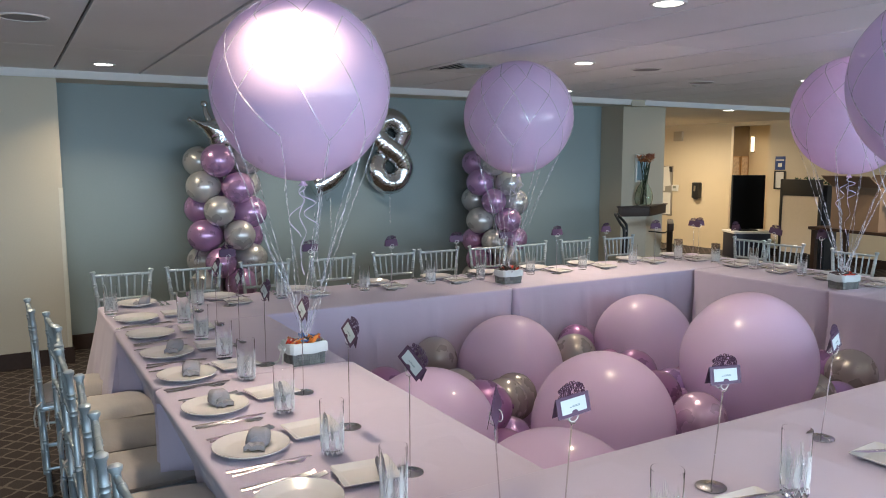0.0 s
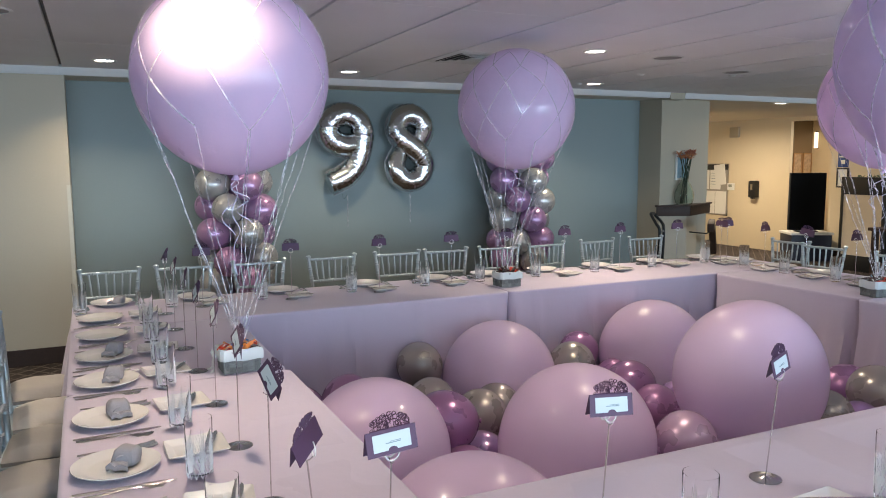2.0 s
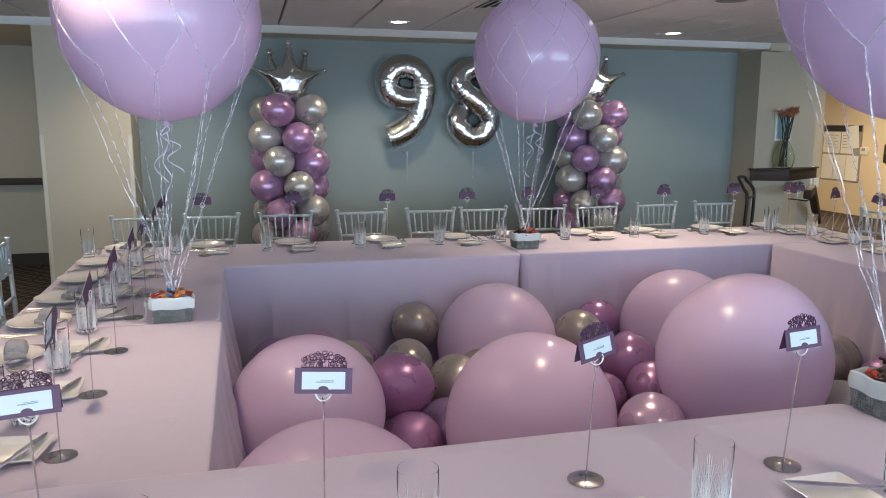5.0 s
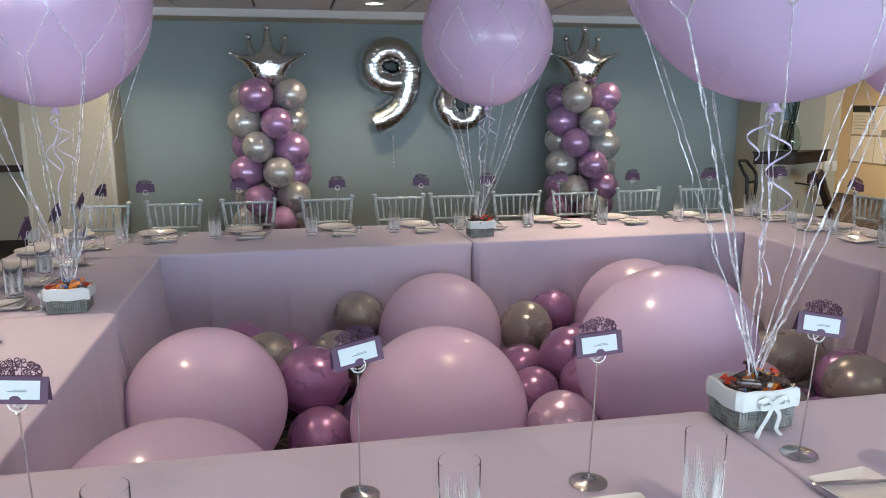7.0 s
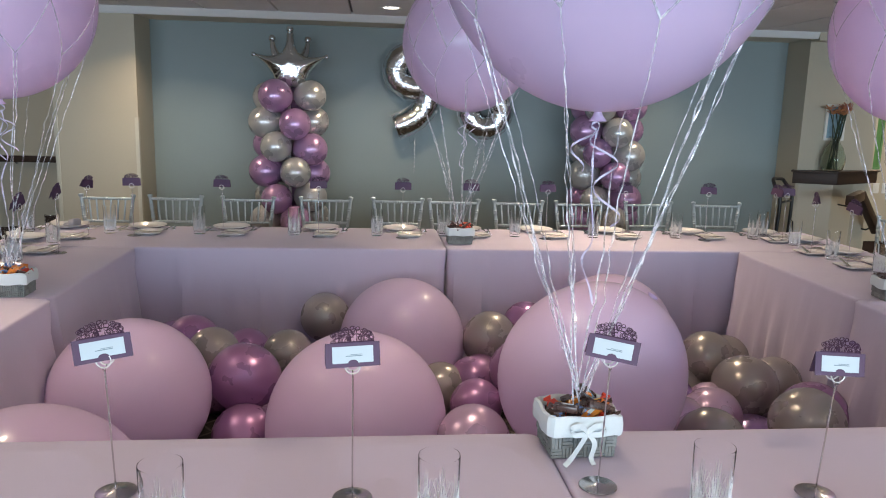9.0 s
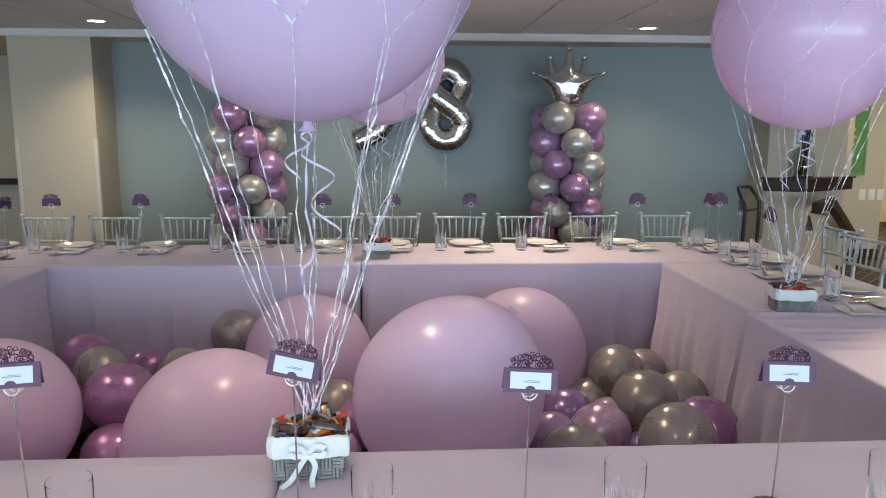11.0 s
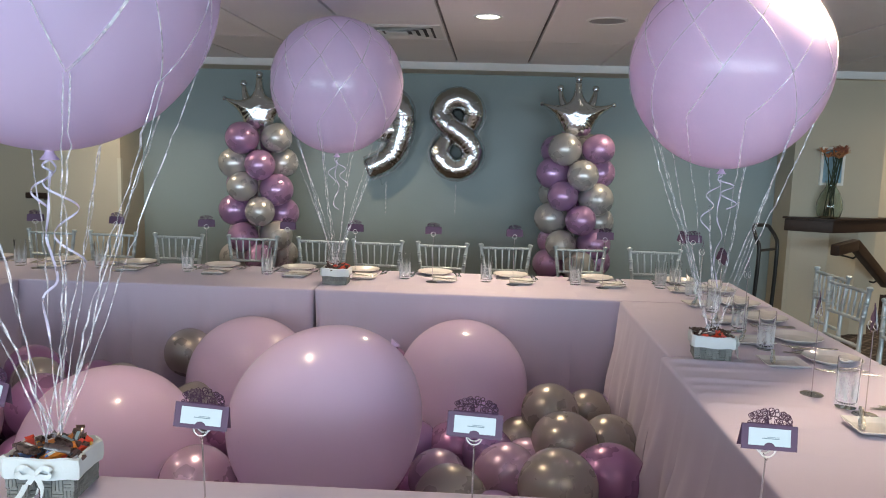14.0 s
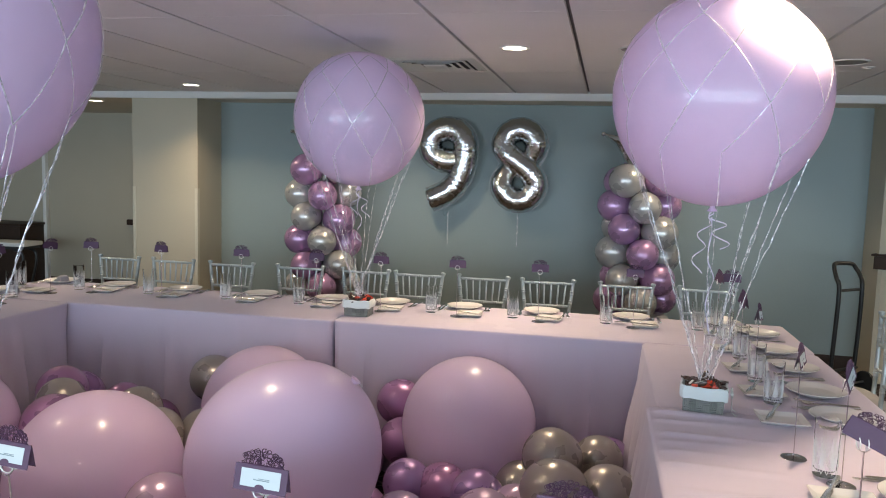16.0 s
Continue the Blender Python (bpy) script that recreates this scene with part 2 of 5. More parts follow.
def empty(name, m=Matrix()):
    ob = new(name)
    ob.empty_display_size = 0.05
    ob.matrix_basis = m
    return ob


def add_box(bm, lo, hi, bevel=0.0, m=None):
    r = bmesh.ops.create_cube(bm, size=1)
    v = r["verts"]
    c = [(a + b) / 2 for a, b in zip(lo, hi)]
    s = [b - a for a, b in zip(lo, hi)]
    for q in v:
        q.co = Vector((c[0] + q.co.x * s[0], c[1] + q.co.y * s[1], c[2] + q.co.z * s[2]))
    if bevel:
        es = list({e for q in v for e in q.link_edges})
        g = bmesh.ops.bevel(bm, geom=es, offset=bevel, segments=2, affect="EDGES", profile=0.6)
        v = list({q for f in g["faces"] for q in f.verts} | {q for q in v if q.is_valid})
    if m is not None:
        bmesh.ops.transform(bm, matrix=m, verts=v)
    return v


def box(lo, hi, bevel=0.0):
    bm = bmesh.new()
    add_box(bm, lo, hi, bevel)
    return bm


def add_lathe(bm, prof, n=24, m=None, closed_ends=True):
    """Turn a profile of (radius, z) about z."""
    rings = []
    for r, z in prof:
        if r < 1e-6:
            rings.append([bm.verts.new((0, 0, z))])
        else:
            rings.append([bm.verts.new((r * math.cos(2 * math.pi * k / n), r * math.sin(2 * math.pi * k / n), z)) for k in range(n)])
    for a, b in zip(rings, rings[1:]):
        for k in range(n):
            k2 = (k + 1) % n
            if len(a) == 1 and len(b) == 1:
                continue
            if len(a) == 1:
                bm.faces.new((a[0], b[k], b[k2]))
            elif len(b) == 1:
                bm.faces.new((a[k], a[k2], b[0]))
            else:
                bm.faces.new((a[k], a[k2], b[k2], b[k]))
    if closed_ends:
        for ring in (rings[0], rings[-1]):
            if len(ring) > 2:
                bm.faces.new(ring)
    vs = [v for ring in rings for v in ring]
    if m is not None:
        bmesh.ops.transform(bm, matrix=m, verts=vs)
    return vs


def lathe(prof, n=24, m=None, closed_ends=True):
    bm = bmesh.new()
    add_lathe(bm, prof, n, m, closed_ends)
    return bm


def add_tube(bm, pts, radius, n=8, closed=False, squash=1.0):
    """Sweep a circle along points; radius may be a function of the share of the way."""
    pts = [Vector(p) for p in pts]
    rings = []
    up = Vector((0, 0, 1))
    m = len(pts)
    normal = None
    for i, p in enumerate(pts):
        if closed:
            d = pts[(i + 1) % m] - pts[i - 1]
        else:
            d = pts[min(i + 1, m - 1)] - pts[max(i - 1, 0)]
        d.normalize()
        if normal is None:
            normal = d.cross(up if abs(d.z) < 0.9 else Vector((1, 0, 0))).normalized()
        normal = (normal - d * normal.dot(d)).normalized()
        bi = d.cross(normal)
        r = radius(i / (m - 1)) if callable(radius) else radius
        rings.append([bm.verts.new(p + normal * math.cos(a) * r + bi * math.sin(a) * r * squash) for a in (2 * math.pi * k / n for k in range(n))])
    pairs = list(zip(rings, rings[1:])) + ([(rings[-1], rings[0])] if closed else [])
    for a, b in pairs:
        for k in range(n):
            bm.faces.new((a[k], a[(k + 1) % n], b[(k + 1) % n], b[k]))
    if not closed:
        bm.faces.new(rings[0])
        bm.faces.new(rings[-1])
    return [v for r in rings for v in r]


def tube(pts, radius, n=8, closed=False, squash=1.0):
    bm = bmesh.new()
    add_tube(bm, pts, radius, n, closed, squash)
    return bm


def add_strip(bm, pts, width, side=None, thick=0.0006):
    """A flat ribbon along points."""
    pts = [Vector(p) for p in pts]
    rows = []
    for i, p in enumerate(pts):
        d = (pts[min(i + 1, len(pts) - 1)] - pts[max(i - 1, 0)]).normalized()
        s = side(i / (len(pts) - 1)) if side else d.cross(Vector((0.3, 1, 0.1)))
        s = Vector(s)
        s = (s - d * s.dot(d))
        s = s.normalized() if s.length > 1e-5 else d.orthogonal().normalized()
        nrm = d.cross(s) * thick
        w = s * width / 2
        rows.append([bm.verts.new(p - w - nrm), bm.verts.new(p + w - nrm), bm.verts.new(p + w + nrm), bm.verts.new(p - w + nrm)])
    for a, b in zip(rows, rows[1:]):
        for k in range(4):
            bm.faces.new((a[k], a[(k + 1) % 4], b[(k + 1) % 4], b[k]))
    bm.faces.new(rows[0])
    bm.faces.new(rows[-1])


def smooth_path(keys, steps=10, closed=False):
    """Catmull-Rom curve through the keys."""
    keys = [Vector(k) for k in keys]
    out = []
    n = len(keys)
    for i in range(n if closed else n - 1):
        p0, p1, p2, p3 = (keys[(i - 1) % n] if closed or i else keys[0]), keys[i], keys[(i + 1) % n], (keys[(i + 2) % n] if closed or i + 2 < n else keys[-1])
        for k in range(steps):
            t = k / steps
            out.append(0.5 * ((2 * p1) + (p2 - p0) * t + (2 * p0 - 5 * p1 + 4 * p2 - p3) * t * t + (3 * p1 - p0 - 3 * p2 + p3) * t ** 3))
    if not closed:
        out.append(keys[-1])
    return out


def prism(outline, z0, z1, bevel=0.0):
    """An upright prism over a plan outline of (x, y)."""
    bm = bmesh.new()
    lo = [bm.verts.new((x, y, z0)) for x, y in outline]
    hi = [bm.verts.new((x, y, z1)) for x, y in outline]
    n = len(lo)
    bm.faces.new(lo[::-1])
    bm.faces.new(hi)
    for k in range(n):
        bm.faces.new((lo[k], lo[(k + 1) % n], hi[(k + 1) % n], hi[k]))
    if bevel:
        bmesh.ops.bevel(bm, geom=list(bm.edges), offset=bevel, segments=2, affect="EDGES", profile=0.6)
    return bm


def structure(name, bm, material, label, category, smooth=False):
    return tagged(link(name, bm, material, smooth=smooth), label, category, kind="structure")

# ---- the hall ----
CEIL = 2.275
LOW = 2.225
T = 0.79  # tabletop with its cloth

structure("floor", box((-3.4, -4.8, -0.1), (13.0, 12.6, 0.0)), CARPET, "dark brown carpet with a paler diamond lattice", "floor")
structure("wall_north", box((1.602, 7.97, 0), (7.488, 8.12, LOW)), TEAL, "matt grey teal painted accent wall behind the balloons", "wall")
structure("wall_column_left", box((0.925, 7.52, 0), (1.6, 8.12, 2.4)), BEIGE, "beige painted square column beside the teal wall", "column")
structure("wall_pillar_right", prism([(7.49, 8.12), (7.49, 7.60), (8.30, 7.72), (8.30, 8.12)], 0, 2.4), BEIGE, "beige painted pillar at the end of the teal wall", "pillar")
structure("wall_pillar_return", box((8.302, 8.121, 0), (8.60, 8.30, 2.4)), BEIGE, "beige wall end beside the pillar", "wall")
structure("wall_alcove", box((-3.4, 9.5, 0), (0.95, 9.65, 2.4)), ALCOVE, "shaded grey beige wall of the alcove", "wall")
structure("wall_alcove_side", box((0.925, 8.121, 0), (1.075, 9.5, 2.4)), ALCOVE, "shaded side wall of the alcove", "wall")
structure("wall_west", box((-3.55, -4.8, 0), (-3.4, 12.6, 2.4)), BEIGE, "beige painted side wall", "wall")
structure("wall_stair", box((8.302, 9.1, 0), (9.6, 9.25, 2.4)), BEIGE, "beige painted wall behind the pillar", "wall")
structure("wall_stair_side", box((9.45, 9.251, 0), (9.6, 12.45, 2.4)), CORRIDOR, "cream side wall of the passage", "wall")
structure("wall_passage", box((9.6, 12.45, 0), (12.2, 12.6, 2.4)), CORRIDOR, "cream end wall of the passage", "wall")


def east_wall():
    """Cream wall with a doorway through it."""
    bm = bmesh.new()
    for y0, y1, z0, z1 in ((-4.8, 9.12, 0, 2.4), (9.88, 12.6, 0, 2.4), (9.12, 9.88, 2.16, 2.4)):
        add_box(bm, (12.2, y0, z0), (12.26, y1, z1))
    return bm


structure("wall_east", east_wall(), CORRIDOR, "warm cream wall of the lobby with a doorway", "wall")
structure("wall_lobby_back", box((13.6, 8.0, 0), (13.75, 11.0, 2.4)), CORRIDOR, "cream wall of the room past the doorway", "wall")
structure("wall_lobby_side", box((12.26, 10.6, 0), (13.6, 10.75, 2.4)), SHADED_BROWN, "wall of the room past the doorway, its shade put into dark brown", "wall")
structure("wall_lobby_near", box((12.26, 8.0, 0), (13.6, 8.15, 2.4)), CORRIDOR, "cream wall of the room past the doorway", "wall")

# x = 9.8 is an unseen window added to brighten the lobby
WINDOWS = (-1.0, 1.7, 4.4, 7.1, 9.8)


def south_wall():
    bm = bmesh.new()
    xs = [-3.4] + [v for x in WINDOWS for v in (x - 1.3, x + 1.3)] + [12.2]
    for a, b in zip(xs[::2], xs[1::2]):
        add_box(bm, (a, -4.65, 0), (b, -4.5, 2.4))
    for x in WINDOWS:
        add_box(bm, (x - 1.3, -4.65, 0), (x + 1.3, -4.5, 0.35))
        add_box(bm, (x - 1.3, -4.65, 2.1), (x + 1.3, -4.5, 2.4))
    return bm


structure("wall_south", south_wall(), BEIGE, "unseen beige wall with five wide windows, the easternmost added for light", "wall")
for k, x in enumerate(WINDOWS):
    w = structure("window_%d" % (k + 1), box((x - 1.3, -4.52, 0.31), (x + 1.3, -4.40, 0.348), 0.006), WHITE_TRIM, "white window sill under a wide window", "window")
    fr = bmesh.new()
    for lo, hi in (((x - 1.3, -4.6, 0.35), (x - 1.25, -4.55, 2.1)), ((x + 1.25, -4.6, 0.35), (x + 1.3, -4.55, 2.1)), ((x - 0.025, -4.6, 0.4), (x + 0.025, -4.55, 2.05)),
                   ((x - 1.25, -4.6, 0.35), (x + 1.25, -4.55, 0.4)), ((x - 1.25, -4.6, 2.05), (x + 1.25, -4.55, 2.1))):
        add_box(fr, lo, hi)
    part("window_frame", fr, WHITE_TRIM, w)


def ceiling():
    """Long ceiling tiles with dark gaps between them, one mesh."""
    bm = bmesh.new()
    xs = [1.583 + 0.597 * k for k in range(-8, 18)]
    ys = [4.29 + 1.84 * k for k in range(-5, 2)] + [7.5]
    for a, b in zip(xs, xs[1:]):
        for c, d in zip(ys, ys[1:]):
            add_box(bm, (a + 0.010, c + 0.003, CEIL), (b - 0.010, d - 0.003, CEIL + 0.03))
    for v in bm.verts:
        v.co.x += 0.0088 * (v.co.y - 7.3)  # the grid runs slightly askew
    return bm


structure("ceiling", ceiling(), TILE, "white mineral ceiling tiles with dark gaps", "ceiling")
# slab seen through the tile gaps; their shade is put into its colour
structure("ceiling_backing", box((-3.5, -4.8, CEIL + 0.022), (12.5, 7.49, CEIL + 0.12)), GAP_SHADE, "dark slab behind the ceiling tiles for the shade in their gaps", "ceiling")
structure("ceiling_low", box((-3.5, 7.53, LOW), (13.75, 12.6, 2.42)), shader("plaster_ceiling", (0.68, 0.62, 0.52), 0.9, bump=0.1), "lower plain plaster ceiling past the white trim", "ceiling")
structure("trim_beam", box((-3.4, 7.49, LOW - 0.006), (7.49, 7.53, 2.42)), WHITE_TRIM, "white painted trim along the edge of the ceiling", "trim")
structure("trim_beam_right", box((7.70, 7.49, LOW - 0.006), (12.2, 7.53, 2.42)), WHITE_TRIM, "white painted trim along the edge of the ceiling", "trim")
structure("wall_pillar_head", box((7.494, 7.47, LOW - 0.02), (7.696, 7.618, 2.42)), BEIGE, "beige head of the pillar between the ceiling trims", "pillar")


def cove(name, x0, x1):
    bm = prism([(7.49, LOW - 0.008), (7.49, CEIL), (7.462, CEIL), (7.466, CEIL - 0.012), (7.482, LOW + 0.004)], x0, x1)
    bmesh.ops.transform(bm, matrix=Matrix(((0, 0, 1, 0), (1, 0, 0, 0), (0, 1, 0, 0), (0, 0, 0, 1))), verts=bm.verts)
    return structure(name, bm, WHITE_TRIM, "white moulded ceiling trim", "trim")


cove("trim_moulding", -3.4, 7.49)
cove("trim_moulding_right", 7.70, 12.2)

for name, lo, hi in (("baseboard_column", (0.91, 7.505, 0), (1.615, 7.52, 0.13)), ("baseboard_column_side", (1.6, 7.52, 0), (1.615, 7.97, 0.13)), ("baseboard_north", (1.615, 7.955, 0), (7.475, 7.97, 0.13)),
                     ("baseboard_column_west", (0.91, 7.52, 0), (0.925, 8.12, 0.13)), ("baseboard_alcove", (-3.4, 9.485, 0), (0.925, 9.5, 0.13)), ("baseboard_stair", (8.302, 9.085, 0), (9.6, 9.1, 0.13)),
                     ("baseboard_east_near", (12.185, -4.5, 0), (12.2, 9.12, 0.13)), ("baseboard_south", (-3.4, -4.5, 0), (12.2, -4.485, 0.13))):
    structure(name, box(lo, hi, 0.004), DARK_WOOD, "dark stained wooden baseboard", "baseboard")
for name, x in (("trim_guard_left", 0.925), ("trim_guard_right", 1.6)):
    s = 1 if x < 1 else -1
    bm = bmesh.new()
    add_box(bm, (min(x - 0.003 * s, x + 0.028 * s), 7.516, 0.13), (max(x - 0.003 * s, x + 0.028 * s), 7.52, 1.385))
    add_box(bm, (min(x - 0.004 * s, x), 7.516, 0.13), (max(x - 0.004 * s, x), 7.55, 1.385))
    structure(name, bm, GUARD, "pale vinyl corner guard on the column", "corner guard")

# pillar base, shelf and rail
structure("wall_pillar_base", prism([(7.56, 7.70), (7.495, 7.615), (7.80, 7.50), (8.28, 7.78), (8.28, 8.1), (7.56, 8.1)], 0, 0.925), BEIGE, "beige pillar base under the shelf", "pillar")
mantel = link("mantel_shelf", prism([(7.56, 7.74), (7.452, 7.598), (7.80, 7.445), (8.42, 7.775), (8.36, 7.85)], 0.925, 1.030, 0.008), DARK_WOOD, smooth=True)
part("top_board", prism([(7.545, 7.75), (7.432, 7.598), (7.80, 7.425), (8.445, 7.772), (8.375, 7.86)], 1.0305, 1.048, 0.004), DARK_WOOD, mantel)
tagged(mantel, "thick dark wooden shelf wrapped round the pillar", "shelf")

# ---- tables and cloths ----
def rounded_rect(x0, x1, y0, y1, r=0.035, step=0.03):
    """Points round a rectangle with the side that each lies on (w, n, e, s)."""
    out = []

    def run(a, b, side):
        n = max(2, int((Vector(b) - Vector(a)).length / step))
        for k in range(n):
            t = k / n
            out.append((a[0] + (b[0] - a[0]) * t, a[1] + (b[1] - a[1]) * t, side))

    def arc(cx, cy, a0, side):
        for k in range(4):
            a = radians(a0 + 90 * k / 4)
            out.append((cx + r * math.cos(a), cy + r * math.sin(a), side))
    run((x0 + r, y0), (x1 - r, y0), "s")
    arc(x1 - r, y0 + r, -90, "se")
    run((x1, y0 + r), (x1, y1 - r), "e")
    arc(x1 - r, y1 - r, 0, "ne")
    run((x1 - r, y1), (x0 + r, y1), "n")
    arc(x0 + r, y1 - r, 90, "nw")
    run((x0, y1 - r), (x0, y0 + r), "w")
    arc(x0 + r, y0 + r, 180, "sw")
    return out


def cloth(x0, x1, y0, y1, free, top=T, fold=1.0, seed=0, hem=0.006, creases=False, tucked="", flare=""):
    """A tablecloth: flat top, soft edge and a skirt that falls in folds on its free sides."""
    rnd = random.Random(seed)
    ph = [rnd.uniform(0, 6.28) for _ in range(6)]
    ring = rounded_rect(x0, x1, y0, y1)
    bm = bmesh.new()
    levels = [(0.012, 0.0), (0.004, 0.0015), (0.0, 0.006), (-0.002, 0.016), (-0.003, 0.05), (-0.004, 0.10)] + [(-0.005, 0.10 + (top - 0.10 - hem) * k / 9) for k in range(1, 10)]
    rows = []
    length = 0.0
    prev = None
    along = []
    for x, y, s in ring:
        if prev:
            length += math.hypot(x - prev[0], y - prev[1])
        prev = (x, y)
        along.append(length)
    for inset, drop in levels:
        row = []
        g = max(0.0, (drop - 0.02) / (top - 0.02))
        for (x, y, s), u in zip(ring, along):
            d = Vector(((1 if "e" in s else -1 if "w" in s else 0), (1 if "n" in s else -1 if "s" in s else 0), 0))
            d.normalize()
            open_side = any(c in free for c in s)
            if len(s) == 2 and not all(c in free for c in s):
                open_side = False
            f = 0.0
            if open_side:
                w = 0.5 + 0.5 * math.sin(u * 3.1 + ph[0])
                f = (0.012 + 0.030 * g * (0.5 + 0.5 * math.sin(u * 23 + ph[1] + 1.2 * math.sin(u * 7 + ph[2]))) * (0.3 + 0.7 * w) + 0.010 * g * math.sin(u * 47 + ph[3])) * fold * min(1, g * 2.2)
                if len(s) == 2:
                    f += 0.06 * g * fold
                if flare and flare in s:
                    f += 0.10 * g
                if s == tucked:
                    f = f * 0.4 - 0.14 * min(1, max(0, (drop - 0.03) / 0.26)) ** 0.8  # pushed in by the seats
            else:
                f = -0.006 * min(1, g * 6)
            if len(s) == 1 and int(u / 0.03) % 13 == 5:
                f += 0.011 * min(1, g * 8)  # ironed fold line
            p = Vector((x, y, top - drop)) - d * inset * (1 if inset > 0 else 0) + d * f
            if drop == 0.0:
                p.z += 0.0
            row.append(bm.verts.new(p))
        rows.append(row)
    n = len(ring)
    for a, b in zip(rows, rows[1:]):
        for k in range(n):
            bm.faces.new((a[k], a[(k + 1) % n], b[(k + 1) % n], b[k]))
    # gently uneven top
    nx, ny = max(2, int((x1 - x0) / 0.06)), max(2, int((y1 - y0) / (0.0125 if creases else 0.06)))

    def crease(x, y):
        """Ridges pushed up across the top, strongest at the pen's edge."""
        if not creases:
            return 0.0
        z = 0.0
        for at_y, high, reach, slope in ((3.66, 0.011, 0.60, -0.05), (3.56, 0.007, 0.40, 0.03), (3.43, 0.010, 0.55, -0.02), (3.35, 0.006, 0.35, 0.05), (3.27, 0.008, 0.30, 0.0), (3.17, 0.009, 0.48, -0.04), (2.98, 0.007, 0.5, 0.02), (2.80, 0.007, 0.35, -0.05)):
            d = (y - at_y - slope * (x - x0)) / 0.016
            z += high * math.exp(-d * d) * max(0.0, 1 - (x - x0) / reach)
        return z
    grid = [[bm.verts.new((x0 + 0.05 + (x1 - x0 - 0.1) * i / nx, y0 + 0.05 + (y1 - y0 - 0.1) * j / ny,
                           top + crease(x0 + 0.05 + (x1 - x0 - 0.1) * i / nx, y0 + 0.05 + (y1 - y0 - 0.1) * j / ny) + 0.0018 * noise.noise(Vector((i * 0.35 + seed * 9, j * (0.073 if creases else 0.35), seed))))) for i in range(nx + 1)] for j in range(ny + 1)]
    for j in range(ny):
        for i in range(nx):
            bm.faces.new((grid[j][i], grid[j][i + 1], grid[j + 1][i + 1], grid[j + 1][i]))
    inner = [grid[0][i] for i in range(nx)] + [grid[j][nx] for j in range(ny)] + [grid[ny][i] for i in range(nx, 0, -1)] + [grid[j][0] for j in range(ny, 0, -1)]
    es = []
    for lst in (inner, rows[0]):
        for k in range(len(lst)):
            e = bm.edges.get((lst[k], lst[(k + 1) % len(lst)]))
            es.append(e if e else bm.edges.new((lst[k], lst[(k + 1) % len(lst)])))
    bmesh.ops.bridge_loops(bm, edges=es)
    return bm


def table(x0, x1, y0, y1, top):
    t = empty("banquet_table", pose((x0 + x1) / 2, (y0 + y1) / 2, 0))
    w, d = (x1 - x0) / 2 - 0.03, (y1 - y0) / 2 - 0.03
    part("tabletop", box((-w, -d, top - 0.045), (w, d, top - 0.012), 0.006), TABLE_WOOD, t)
    for sx in (-1, 1):
        for sy in (-1, 1):
            a, b = sx * (w - 0.16), sy * (d - 0.10)
            part("leg", tube([(a, b, 0), (a, b, top - 0.045)], 0.014, 10), STEEL, t)
    return tagged(t, "folding banquet table hidden under a floor-length cloth", "table", "tables set in a square")


X0, XI0, XS, XI1, X1 = 1.60, 2.345, 3.935, 5.545, 6.33
Y0, YI0, YI1, Y1 = 1.64, 2.402, 4.80, 5.50
TN = 0.832  # the nearer row of tables stands a little higher
LAYOUT = [  # x0, x1, y0, y1, free sides, height over the tabletop
    (X0, XS - 0.002, YI1, Y1, "nsw", 0.000), (XS + 0.002, X1, YI1, Y1, "nse", 0.001),
    (X0, XI0, 3.738, YI1 - 0.004, "we", 0.0), (X0 - 0.004, XI0 + 0.010, YI0 + 0.004, 3.733, "we", 0.002), (XI1 - 0.010, X1, 3.725, YI1 - 0.004, "we", 0.0), (XI1 - 0.050, X1 + 0.008, YI0 + 0.004, 3.72, "we", 0.003),
    (X0, XS - 0.045, Y0, YI0, "nsw", TN - T), (XS - 0.041, X1, Y0, YI0, "nse", TN - T + 0.001),
]
for k, (a, b, c, d, free, up) in enumerate(LAYOUT):
    table(a, b, c, d, T + up)
    ob = link("tablecloth", cloth(a, b, c, d, free, T + up, 3.0 if k in (2, 3, 4, 5) else 1.2, k, creases=k == 5, tucked={2: "w", 3: "w", 4: "e", 5: "e"}.get(k, ""), flare={0: "w", 1: "e"}.get(k, "")), CLOTH)
    tagged(ob, "lavender tablecloth falling in soft folds to the floor", "tablecloth", "tablecloths")


# ---- chairs ----
def bamboo(length, r=0.0125, rings=(0.12, 0.3, 0.5, 0.7, 0.88), cap=True):
    """Turned post with bamboo-like rings."""
    prof = [(0.0, 0.0), (r * 0.85, 0.0), (r, 0.01)]
    for q in rings:
        z = q * length
        prof += [(r * 0.95, z - 0.012), (r * 1.22, z - 0.008), (r * 1.0, z - 0.003), (r * 1.0, z + 0.003), (r * 1.22, z + 0.008), (r * 0.95, z + 0.012)]
    if cap:
        prof += [(r * 0.9, length - 0.022), (r * 1.35, length - 0.014), (r * 1.4, length - 0.005), (r * 0.9, length), (0.0, length + 0.002)]
    else:
        prof += [(r * 0.9, length), (0.0, length)]
    return prof


def rod(bm_name, parent, a, b, r, rings=(0.25, 0.5, 0.75), n=10, cap=False):
    a, b = Vector(a), Vector(b)
    m = Matrix.Translation(a) @ (b - a).to_track_quat("Z", "Y").to_matrix().to_4x4()
    return part(bm_name, lathe(bamboo((b - a).length, r, rings, cap), n, m), CHAIR, parent)


